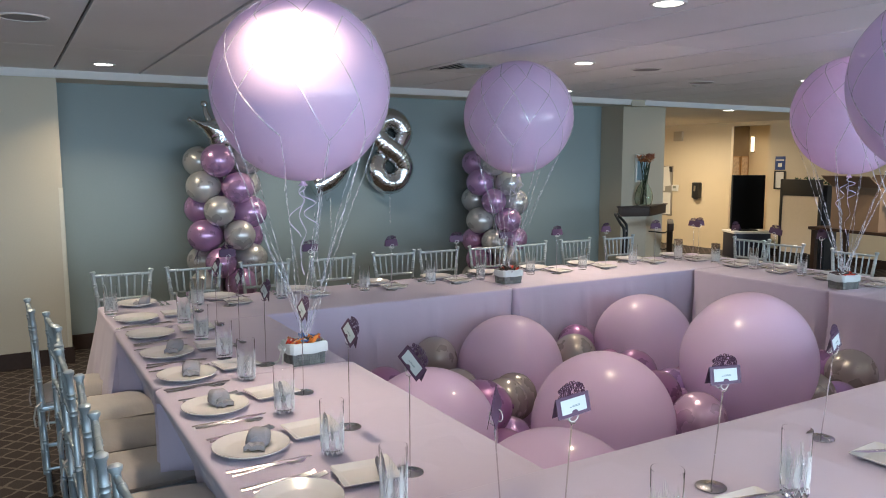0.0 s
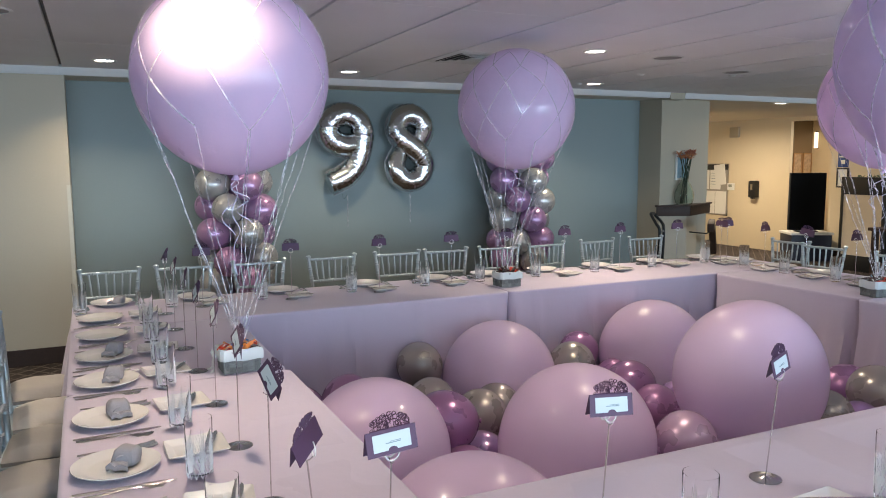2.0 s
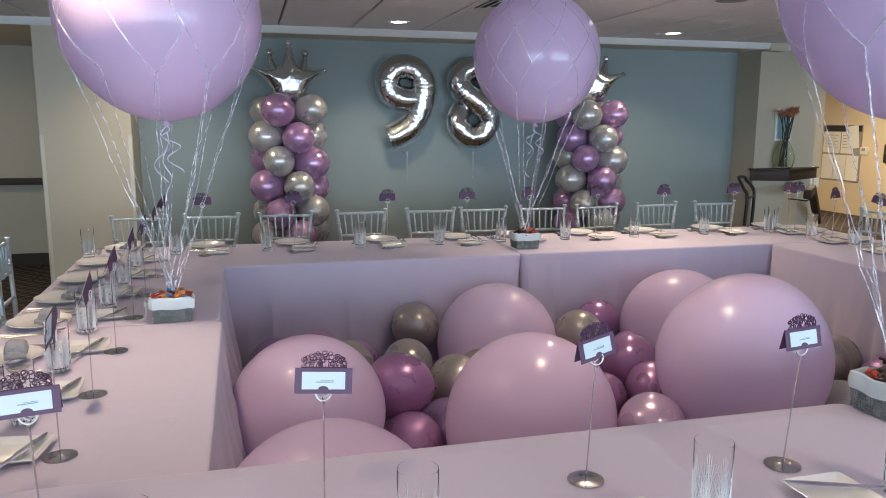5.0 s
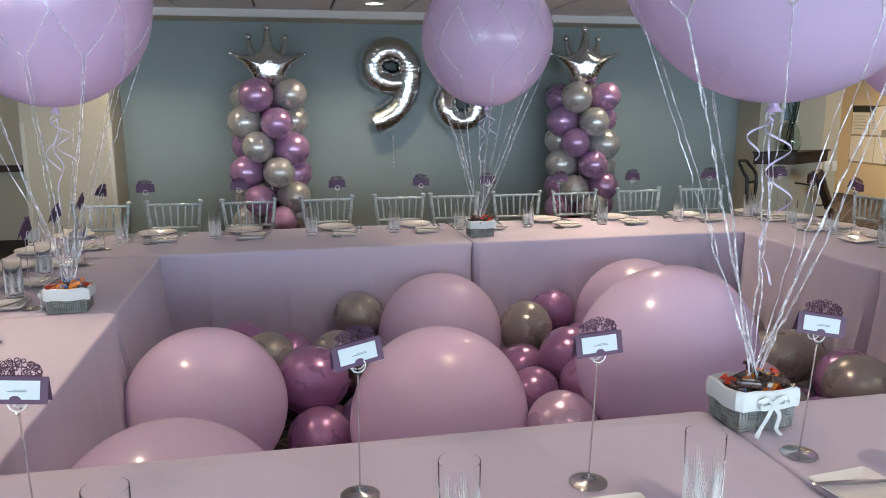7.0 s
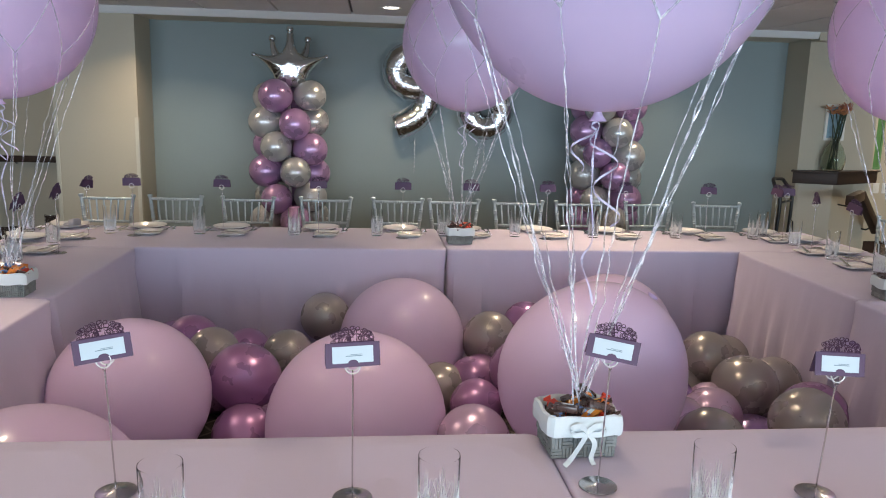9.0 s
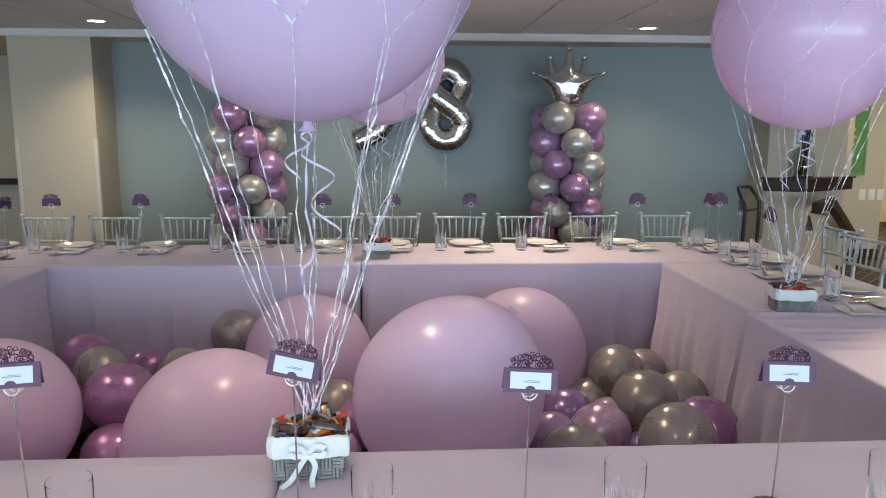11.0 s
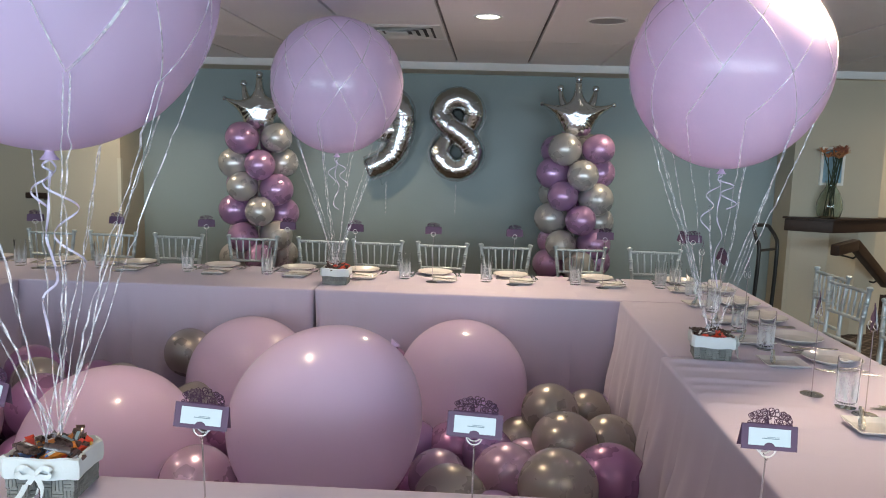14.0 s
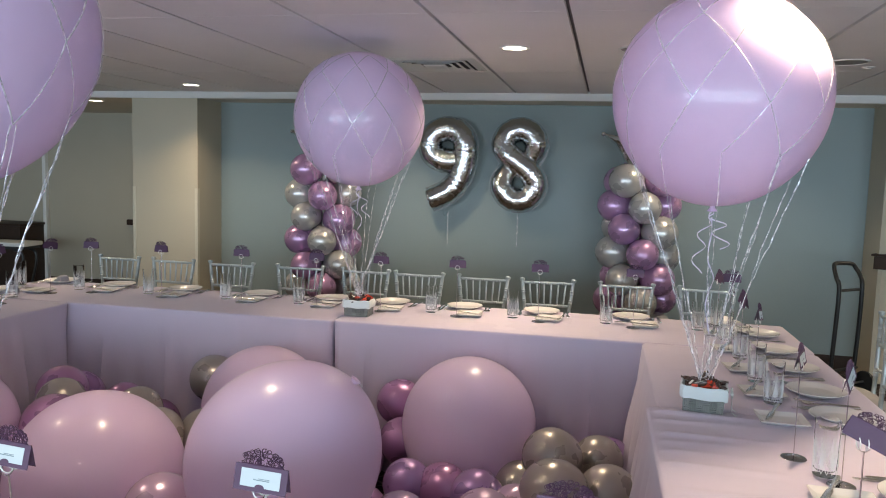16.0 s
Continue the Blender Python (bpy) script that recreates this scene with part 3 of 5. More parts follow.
def chair():
    """Bamboo-style banquet chair; its back is towards +y."""
    c = empty("banquet_chair")
    W, H = 0.166, 0.915
    for s in (-1, 1):
        rod("back_post", c, (s * (W - 0.018), 0.185, 0), (s * (W - 0.020), 0.205, 0.715), 0.0125, (0.18, 0.38, 0.6, 0.8), 10)
        rod("upper_post", c, (s * (W - 0.020), 0.205, 0.715), (s * (W + 0.004), 0.217, H), 0.0122, (0.25, 0.55), 10, True)
        rod("front_leg", c, (s * W, -0.175, 0), (s * (W - 0.004), -0.17, 0.43), 0.0125, (0.25, 0.5, 0.8))
        for z in (0.14, 0.26):
            rod("side_stretcher", c, (s * W, -0.165, z), (s * W, 0.185, z), 0.008, (0.3, 0.7), 8)
    for z in (0.17, 0.30):
        rod("front_stretcher", c, (-W, -0.172, z), (W, -0.172, z), 0.008, (0.25, 0.5, 0.75), 8)
    rod("rear_stretcher", c, (-W, 0.19, 0.22), (W, 0.19, 0.22), 0.008, (0.25, 0.5, 0.75), 8)
    seat = box((-W - 0.012, -0.19, 0.425), (W + 0.012, 0.20, 0.45), 0.008)
    part("seat", seat, CHAIR, c)
    cu = bmesh.new()
    add_box(cu, (-W + 0.004, -0.192, 0.451), (W - 0.004, 0.178, 0.495))
    bmesh.ops.subdivide_edges(cu, edges=cu.edges[:], cuts=8, use_grid_fill=True)
    for v in cu.verts:
        fx, fy = v.co.x / (W - 0.004), (v.co.y + 0.007) / 0.186
        e = (1 - fx ** 4) * (1 - fy ** 4)
        if v.co.z > 0.47:
            v.co.z = 0.464 + 0.046 * max(e, 0) ** 0.5 + 0.009 * noise.noise(Vector((v.co.x * 13, v.co.y * 13, 3)))
        mid = 1 - abs(v.co.z - 0.473) / 0.03
        v.co.x *= 1 + 0.03 * mid
        v.co.y *= 1 + 0.03 * mid
    part("cushion", cu, CUSHION, c, "ivory seat cushion with tie tapes")
    for name, z, y, w in (("top_rail", 0.885, 0.2155, W), ("middle_rail", 0.735, 0.206, W - 0.018), ("lower_rail", 0.60, 0.202, W - 0.020)):
        rod(name, c, (-w, y, z), (w, y, z), 0.0095, (0.2, 0.5, 0.8))
    for k in range(6):
        x = -W + 2 * W * (k + 1) / 7
        rod("spindle", c, (x * 0.89, 0.206, 0.74), (x, 0.215, 0.88), 0.0062, (0.5,), 8)
    for s in (-1, 1):
        tie = tube([(s * W, 0.20, 0.47), (s * (W + 0.02), 0.225, 0.455), (s * (W + 0.012), 0.235, 0.40), (s * (W + 0.018), 0.23, 0.36)], 0.006, 6, squash=0.3)
        part("tie_tape", tie, CUSHION, c)
    return tagged(c, "silver bamboo-style banquet chair with an ivory cushion", "chair", "chairs round the tables")


first = chair()
BACK_X = [1.795, 2.235, 2.715, 3.24, 3.712, 4.10, 4.543, 5.0, 5.505, 5.99]
LEFT_Y = [5.06, 4.64, 4.24, 3.84, 3.42, 3.0, 2.60, 2.18]
RIGHT = [(6.616, 5.27, -85.5), (6.54, 4.89, -81.5), (6.49, 4.28, -88), (6.53, 3.89, -93), (6.55, 3.50, -86), (6.54, 3.12, -91), (6.56, 2.74, -87)]
rnd = random.Random(4)
seats = [(x, 5.83 + rnd.uniform(-0.02, 0.02), rnd.uniform(-4, 4)) for x in BACK_X] + [(1.515 + rnd.uniform(-0.02, 0.02) - (0.05 if y > 5 else 0) + (0.045 if y < 3.5 else 0.02), y, 90 + rnd.uniform(-4, 4)) for y in LEFT_Y] \
    + RIGHT
first.matrix_basis = pose(*seats[0][:2], 0, 0, 0, seats[0][2])
for x, y, a in seats[1:]:
    copy_thing(first, pose(x, y, 0, 0, 0, a))

# ---- place settings ----
def plate():
    prof = [(0.82 * r, z) for r, z in [(0.0, 0.004), (0.075, 0.004), (0.08, 0.0), (0.086, 0.002), (0.124, 0.016), (0.130, 0.0195), (0.129, 0.0215), (0.122, 0.0195), (0.090, 0.0085), (0.082, 0.007), (0.0, 0.0065)]]
    return tagged(link("dinner_plate", lathe(prof, 40), CHINA), "round white china dinner plate on the lavender cloth", "plate", "dinner plates")


def square_plate():
    """Rectangular plate with a turned-up rim, long side towards the sitter."""
    bm = bmesh.new()
    rows = []
    for hx, hy, z in ((0.040, 0.050, 0.0), (0.044, 0.054, 0.001), (0.066, 0.076, 0.0125), (0.069, 0.079, 0.0165), (0.067, 0.077, 0.0175), (0.050, 0.060, 0.0075), (0.046, 0.056, 0.0062)):
        ring = []
        for cx, cy, a0 in ((1, 1, 0), (-1, 1, 90), (-1, -1, 180), (1, -1, 270)):
            for k in range(4):
                a = radians(a0 + 30 * k)
                ring.append(bm.verts.new((cx * (hx - 0.007) + 0.007 * math.cos(a), cy * (hy - 0.007) + 0.007 * math.sin(a), z)))
        rows.append(ring)
    for a, b in zip(rows, rows[1:]):
        for k in range(16):
            bm.faces.new((a[k], a[(k + 1) % 16], b[(k + 1) % 16], b[k]))
    bm.faces.new(rows[0])
    bm.faces.new(rows[-1])
    return tagged(link("side_plate", bm, CHINA), "small rectangular white china side plate with raised rim", "plate", "side plates")


def tumbler():
    """Cut tumbler: fans of slanting cuts over the lower part, a plain lip and a thick foot."""
    bm = bmesh.new()
    n, R, H = 36, 0.0335, 0.155

    def wide(z):
        return R * (0.92 + 0.08 * z / H)
    prof = [(0.0, 0.0), (wide(0) * 0.96, 0.0), (wide(0), 0.003), (wide(0.05), 0.05), (wide(0.10), 0.10), (wide(0.15), 0.152), (wide(H) * 0.985, H)]
    prof += [(wide(z) - thick, z) for z, thick in ((H, 0.0012), (0.125, 0.0016), (0.10, 0.0024), (0.05, 0.0028), (0.020, 0.0036), (0.014, 0.010))] + [(0.0, 0.013)]
    add_lathe(bm, prof, n)
    ob = link("tumbler", bm, GLASS)
    cuts = bmesh.new()

    def line(a0, z0, a1, z1, r):
        pts = []
        for k in range(4):
            a, z = a0 + (a1 - a0) * k / 3, z0 + (z1 - z0) * k / 3
            pts.append((wide(z) * math.cos(a), wide(z) * math.sin(a), z))
        add_tube(cuts, pts, lambda t: r * (1.1 - 0.8 * t), 4)
    for k in range(14):
        a = 2 * math.pi * k / 14
        line(a, 0.010, a + 1.0, 0.098, 0.0010)
        line(a, 0.010, a - 1.0, 0.098, 0.0010)
    for f in range(7):
        a = 2 * math.pi * f / 7
        for k in range(-3, 4):
            line(a + 0.02 * k, 0.026, a + 0.135 * k, 0.118 - 0.0050 * k * k, 0.0013)
    part("cut_pattern", cuts, CUT_GLASS, ob, "cut lines fanning up the glass, whitened for their glint")
    return tagged(ob, "empty cut-glass tumbler with fanned cuts", "glass", "tumblers")


def blade(outline, thick=0.0016):
    """A flat piece of cutlery from half widths along its length."""
    bm = bmesh.new()
    rows = []
    for y, w, z in outline:
        rows.append([bm.verts.new((-w, y, z)), bm.verts.new((-w * 0.4, y, z + thick)), bm.verts.new((w * 0.4, y, z + thick)), bm.verts.new((w, y, z)), bm.verts.new((0, y, z - thick * 0.2))])
    for a, b in zip(rows, rows[1:]):
        for k in range(5):
            bm.faces.new((a[k], a[(k + 1) % 5], b[(k + 1) % 5], b[k]))
    bm.faces.new(rows[0])
    bm.faces.new(rows[-1])
    return bm


HANDLE = [(0.10, 0.006, 0.002), (0.08, 0.0085, 0.002), (0.04, 0.006, 0.003), (0.0, 0.0035, 0.005), (-0.02, 0.0035, 0.006)]


def fork():
    bm = blade(HANDLE + [(-0.035, 0.009, 0.004), (-0.055, 0.0115, 0.003)])
    for k in range(4):
        x = -0.0093 + 0.0062 * k
        add_tube(bm, [(x, -0.053, 0.003), (x, -0.075, 0.004), (x * 0.97, -0.095, 0.008)], 0.0017, 5)
    return tagged(link("fork", bm, CUTLERY), "polished steel dinner fork lying on the cloth", "fork", "forks")


def spoon():
    bm = blade(HANDLE + [(-0.04, 0.004, 0.005), (-0.048, 0.010, 0.003), (-0.058, 0.0165, 0.001), (-0.072, 0.0195, 0.0), (-0.088, 0.017, 0.001), (-0.098, 0.010, 0.003), (-0.102, 0.003, 0.004)])
    return tagged(link("spoon", bm, CUTLERY), "polished steel spoon lying on the cloth", "spoon", "spoons")


def knife():
    bm = blade([(0.11, 0.005, 0.002), (0.09, 0.008, 0.002), (0.03, 0.0065, 0.002), (0.0, 0.005, 0.002), (-0.01, 0.009, 0.002), (-0.08, 0.0095, 0.002), (-0.11, 0.006, 0.002), (-0.122, 0.001, 0.002)], 0.0022)
    return tagged(link("knife", bm, CUTLERY), "polished steel knife lying on the cloth", "knife", "knives")


def napkin():
    """Rolled paper napkin tied in a knot."""
    n = empty("napkin_roll")
    bm = bmesh.new()
    bmesh.ops.create_uvsphere(bm, u_segments=18, v_segments=12, radius=1)
    for v in bm.verts:
        c = Vector([math.copysign(abs(q) ** 0.45, q) for q in v.co])
        k = 1 + 0.10 * noise.noise(v.co * 2.4) + 0.03 * math.sin(c.x * 9)
        taper = 1 - 0.16 * max(c.z, 0)
        v.co = Vector((c.x * 0.033 * k * taper, c.y * 0.026 * k * taper + 0.006 * c.z, max(c.z * 0.023 * k + 0.023, 0.001)))
    part("roll", bm, NAPKIN, n)
    fan = bmesh.new()
    add_box(fan, (-0.02, -0.052, 0.004), (0.024, -0.02, 0.018))
    bmesh.ops.subdivide_edges(fan, edges=fan.edges[:], cuts=4, use_grid_fill=True)
    for v in fan.verts:
        q = (-0.02 - v.co.y) / 0.03
        v.co.x *= 0.6 + 0.7 * q
        v.co.z += 0.005 * math.sin(v.co.x * 320) * q
    part("tail", fan, NAPKIN, n, "pleated napkin end")
    part("tie", tube([(0.016 * math.cos(a), -0.022 + 0.006 * math.sin(2 * a), 0.014 + 0.016 * math.sin(a)) for a in (2 * math.pi * k / 14 for k in range(14))], 0.003, 6, True), NAPKIN, n)
    return tagged(n, "rolled grey lilac napkin tied at one end", "napkin", "napkins")


RING = shader("pale_polished_ring", (0.80, 0.80, 0.80), 0.35, metal=0.3)


def card_holder(lean=0.0, drop=0.0):
    """A round base with a thin stem that ends in two rings; the base stands lean behind its rings."""
    h = empty("card_holder")
    part("base", lathe([(0, 0), (0.034, 0), (0.036, 0.0015), (0.035, 0.003), (0.010, 0.0045), (0.004, 0.008), (0, 0.009)], 32, Matrix.Translation((0, -lean, 0))), PLATE_STEEL, h, "round polished steel base")
    part("stem", tube([(0, -lean, 0.004), (0, 0, 0.257 - drop)], 0.0016, 8), CHROME, h)
    for s in (-1, 1):
        part("ring_clip", tube([(0.0125 * math.cos(a), 0.0045 if s > 0 else -0.0115, 0.275 - drop + 0.0125 * math.sin(a)) for a in (2 * math.pi * k / 20 for k in range(20))], 0.0012, 6, True), RING, h)
    part("fork_wire", tube([(0, y, z - drop) for y, z in ((-0.0115, 0.263), (-0.004, 0.257), (0.004, 0.257), (0.0115, 0.263))], 0.0011, 6), CHROME, h)
    return tagged(h, "slim chrome card holder with a round base", "card holder", "card holders")


def lace(width, height, rnd):
    """Open filigree of a tiara: curls and rings under an arched outline."""
    bm = bmesh.new()

    def ring(cx, cz, r, a0=0, a1=360, w=0.0011):
        n = 12
        pts = [(cx + r * math.cos(radians(a0 + (a1 - a0) * k / n)), 0, cz + r * math.sin(radians(a0 + (a1 - a0) * k / n))) for k in range(n + (0 if a1 - a0 >= 360 else 1))]
        add_tube(bm, pts, w, 4, a1 - a0 >= 360, 0.5)
    for k in range(74):
        u = rnd.uniform(-1, 1)
        arch = height * (0.42 + 0.58 * math.cos(u * 1.3))
        q = rnd.uniform(0.12, 0.95)
        a = rnd.uniform(0, 360)
        ring(u * width * 0.45, arch * q, rnd.uniform(0.0020, 0.0048), a, a + rnd.uniform(200, 340))
    for k in range(7):
        u = -0.96 + 0.32 * k
        ring(u * width * 0.43, height * (0.42 + 0.58 * math.cos(u * 1.3)) * 0.96, 0.0032)
    pts = [(u * width * 0.5, 0, height * (0.06 + 0.52 * math.cos(u * 1.45))) for u in (-1 + k / 10 for k in range(21))]
    add_tube(bm, pts, 0.0013, 4, False, 0.5)
    add_tube(bm, [(-width * 0.5, 0, 0.001), (width * 0.5, 0, 0.001)], 0.0016, 4)
    return bm


def place_card():
    """Folded plum card with a tiara cut-out and a white name label; it faces +y."""
    c = empty("place_card")
    W, H = 0.092, 0.041
    f = bmesh.new()
    add_box(f, (-W / 2, -0.0004, 0), (W / 2, 0.0004, H), 0, pose(0, 0.009, 0, 12))
    part("front_panel", f, CARD, c)
    b = bmesh.new()
    add_box(b, (-W / 2, -0.0004, 0), (W / 2, 0.0004, H), 0, pose(0, -0.0095, 0.0, -13))
    part("back_panel", b, CARD, c)
    t = lace(0.074, 0.026, random.Random(2))
    bmesh.ops.transform(t, matrix=pose(0, 0.0003, H - 0.0015, 9), verts=t.verts)
    part("tiara_cutout", t, CARD, c, "plum filigree tiara cut-out")
    l = bmesh.new()
    add_box(l, (-0.0345, 0.0005, 0.007), (0.0345, 0.0012, 0.035), 0, pose(0, 0.009, 0, 12))
    lab = part("label", l, LABEL, c, "white name label")
    w = bmesh.new()
    add_box(w, (-0.016, 0.0013, 0.018), (0.012, 0.0016, 0.0195), 0, pose(0, 0.009, 0, 12))
    add_box(w, (-0.016, 0.0013, 0.0205), (0.004, 0.0016, 0.0215), 0, pose(0, 0.009, 0, 12))
    part("writing", w, INK, lab)
    notch = prism([(0.0085 * math.cos(math.pi * k / 8), 0.0055 * math.sin(math.pi * k / 8)) for k in range(9)], 0.0013, 0.0017)
    bmesh.ops.transform(notch, matrix=pose(0, 0.009, 0, 12) @ Matrix.Translation((0, 0, 0.007)) @ Matrix(((1, 0, 0, 0), (0, 0, 1, 0), (0, 1, 0, 0), (0, 0, 0, 1))), verts=notch.verts)
    part("notch", notch, CARD, lab, "plum notch under the writing")
    return tagged(c, "plum folded place card with tiara cut-out and white label", "place card", "place cards")


MASTERS = dict(plate=plate(), side=square_plate(), glass=tumbler(), fork=fork(), spoon=spoon(), knife=knife(), napkin=napkin(), holder=card_holder(), leaning=card_holder(0.022, 0.020), short=card_holder(0.02, 0.036), card=place_card())
USED = set()


def put(kind, m):
    """Place the first of a kind, or a copy of it."""
    ob = MASTERS[kind]
    if kind in USED:
        return copy_thing(ob, m)
    USED.add(kind)
    ob.matrix_basis = m
    return ob


def setting(x, y, turn, z=T, napkin_on=False, card=True, seed=0, card_shift=(0, 0), card_turn=0.0, side=True, card_roll=0.0, stand="holder", card_lean=0.0, glass_dx=-0.150, side_dx=0.055, glass_dy=-0.19):
    """One place: the sitter is towards local +y, before turn."""
    r = random.Random(seed)
    base = pose(x, y, z, 0, 0, turn)

    def at(dx, dy, dz=0.0, a=0.0):
        return base @ pose(dx, dy, dz + 0.0015, 0, 0, a)
    j = lambda s: r.uniform(-s, s)
    put("plate", at(0, 0, 0, j(20)))
    put("glass", at(glass_dx + j(0.015), glass_dy + j(0.012), 0, j(40)))
    if side:
        put("side", at(side_dx + j(0.015), -0.207 + j(0.008), 0, j(7)))
    put("fork", at(0.124 + j(0.006), -0.02 + j(0.012), 0, j(6)))
    put("fork", at(0.150 + j(0.006), -0.005 + j(0.015), 0, j(8)))
    put("knife", at(-0.124 + j(0.004), -0.015 + j(0.012), 0, j(5)))
    put("spoon", at(-0.148 + j(0.006), 0.005 + j(0.012), 0, j(7)))
    if side:
        put("knife", at(side_dx - 0.04, -0.225, 0.0175, 74 + j(10)))
    if napkin_on:
        put("napkin", at(0.03 + j(0.015), -0.03 + j(0.015), 0.007, 258 + j(22)))
    if card:
        sx, sy = card_shift
        put(stand, at(sx, -0.31 + sy, 0, card_turn if stand == "holder" else 0))
        put("card", at(sx, -0.31 + sy, {"holder": 0.272, "leaning": 0.252, "short": 0.236}[stand], card_turn) @ pose(0, 0, 0.004, card_lean, card_roll, 0))


for k, x in enumerate(BACK_X[1:]):
    setting(x, 5.41, 0, T + (0.001 if x > XS else 0), False, True, 10 + k, (0, 0.04), random.Random(k).uniform(-12, 12))
for k, y in enumerate([4.99, 4.585, 4.19, 3.815, 3.39, 2.99, 2.60]):
    setting(1.728, y, 90, T, k in (2, 3, 4, 5), True, 30 + k, (0.03, 0), (-14, -4, -9, -5, -8, -4, 9)[k], True, (8, -14, -18, -20, -22, -28, -32)[k], card_lean=13)
put("short", pose(2.013, 2.21, TN + 0.0015, 0, 0, 90))
put("card", pose(2.013, 2.21, TN + 0.236, 0, 0, 48) @ pose(0, 0, 0.004, 0, -17, 0))
setting(1.795, 5.42, 0, T, True, False, 29, side=False)
for k, (y, cx, cy) in enumerate([(5.16, 5.93, 5.14), (4.78, 5.93, 4.74), (4.43, 5.92, 4.40), (4.06, 5.915, 4.04), (3.73, 5.89, 3.316), (3.06, 5.963, 3.122)]):
    up = 0.003 if y < 3.72 else 0.0
    setting(6.14, y, -90, T + up, False, False, 50 + k)
    put("holder", pose(cx, cy, T + up + 0.0015, 0, 0, -90))
    put("card", pose(cx, cy, T + up + 0.272, 0, 0, -90 + (12, -16, 8, -20, -23, -26)[k]) @ pose(0, 0, 0.004, 0, (6, -10, 12, -8, 4, 20)[k], 0))
put("holder", pose(5.85, 2.64, T + 0.0045, 0, 0, -90))
put("card", pose(5.85, 2.64, T + 0.275, 0, 0, -14) @ pose(0, 0, 0.004, 0, 24, 0))
for k, (x, y) in enumerate([(2.125, 2.10), (2.56, 2.09), (3.072, 2.15), (3.49, 2.11), (3.945, 2.13), (4.345, 2.085), (4.80, 2.10), (5.28, 2.105)]):
    setting(x, 1.768, 180, TN + (0.001 if x > XS - 0.04 else 0), False, True, 70 + k, (0, 0.31 - (y - 1.768)), (6, -6, 20, 8, -12, -2, -3, 2)[k], True, (2, -3, 5, 1, -9, -3, -2, -3)[k], "leaning" if k < 5 else "short", glass_dx=-0.138, side_dx=0.0, glass_dy=-0.210)

# ---- balloons ----
def balloon_mesh(r, stretch=1.06, n=32, rings=20):
    """A latex balloon along z: round above, drawn in to its knot below."""
    prof = []
    for k in range(rings + 1):
        a = -math.pi / 2 + math.pi * k / rings
        z = math.sin(a)
        q = math.cos(a)
        if z < 0:
            z *= stretch + 0.04 * z * z
        prof.append((max(q, 0) * r, z * r))
    return lathe(prof, n)


def knot_mesh(r, s=0.02):
    z = -1.1 * r
    return lathe([(0, z + 0.9 * s), (s * 0.55, z + 0.8 * s), (s * 0.32, z), (s * 0.4, z - 0.25 * s), (s * 0.75, z - 0.7 * s), (s * 0.6, z - 0.75 * s), (0, z - 0.5 * s)], 12)


def latex(place, r, material, axis=(0, 0, 1), label="", group="", knot=0.02, detail=32):
    """A loose balloon as a thing of its own with a knot."""
    ob = link("balloon", balloon_mesh(r, 1.08, detail, detail * 5 // 8), material)
    ob.matrix_basis = Matrix.Translation(place) @ Vector(axis).to_track_quat("Z", "Y").to_matrix().to_4x4()
    part("knot", knot_mesh(r, knot), material, ob)
    return tagged(ob, label, "balloon", group)


GIANTS = [((2.651, 3.619, 0.451), 0.287, BALLOON_PINK), ((2.64, 2.78, 0.42), 0.317, BALLOON_PINK), ((3.483, 3.479, 0.408), 0.320, BALLOON_PINK),
          ((3.689, 4.50, 0.387), 0.308, BALLOON), ((4.741, 4.485, 0.405), 0.318, BALLOON), ((4.292, 3.345, 0.602), 0.322, BALLOON)]
for k, (p, r, mat) in enumerate(GIANTS):
    a = random.Random(k).uniform(0, 6.28)
    latex(p, r, mat, (0.5 * math.cos(a), 0.5 * math.sin(a), 0.7) if k != 5 else (-0.63, -0.18, -0.76), "giant lilac balloon lying in the pen between the tables", "giant balloons", 0.028, 48)

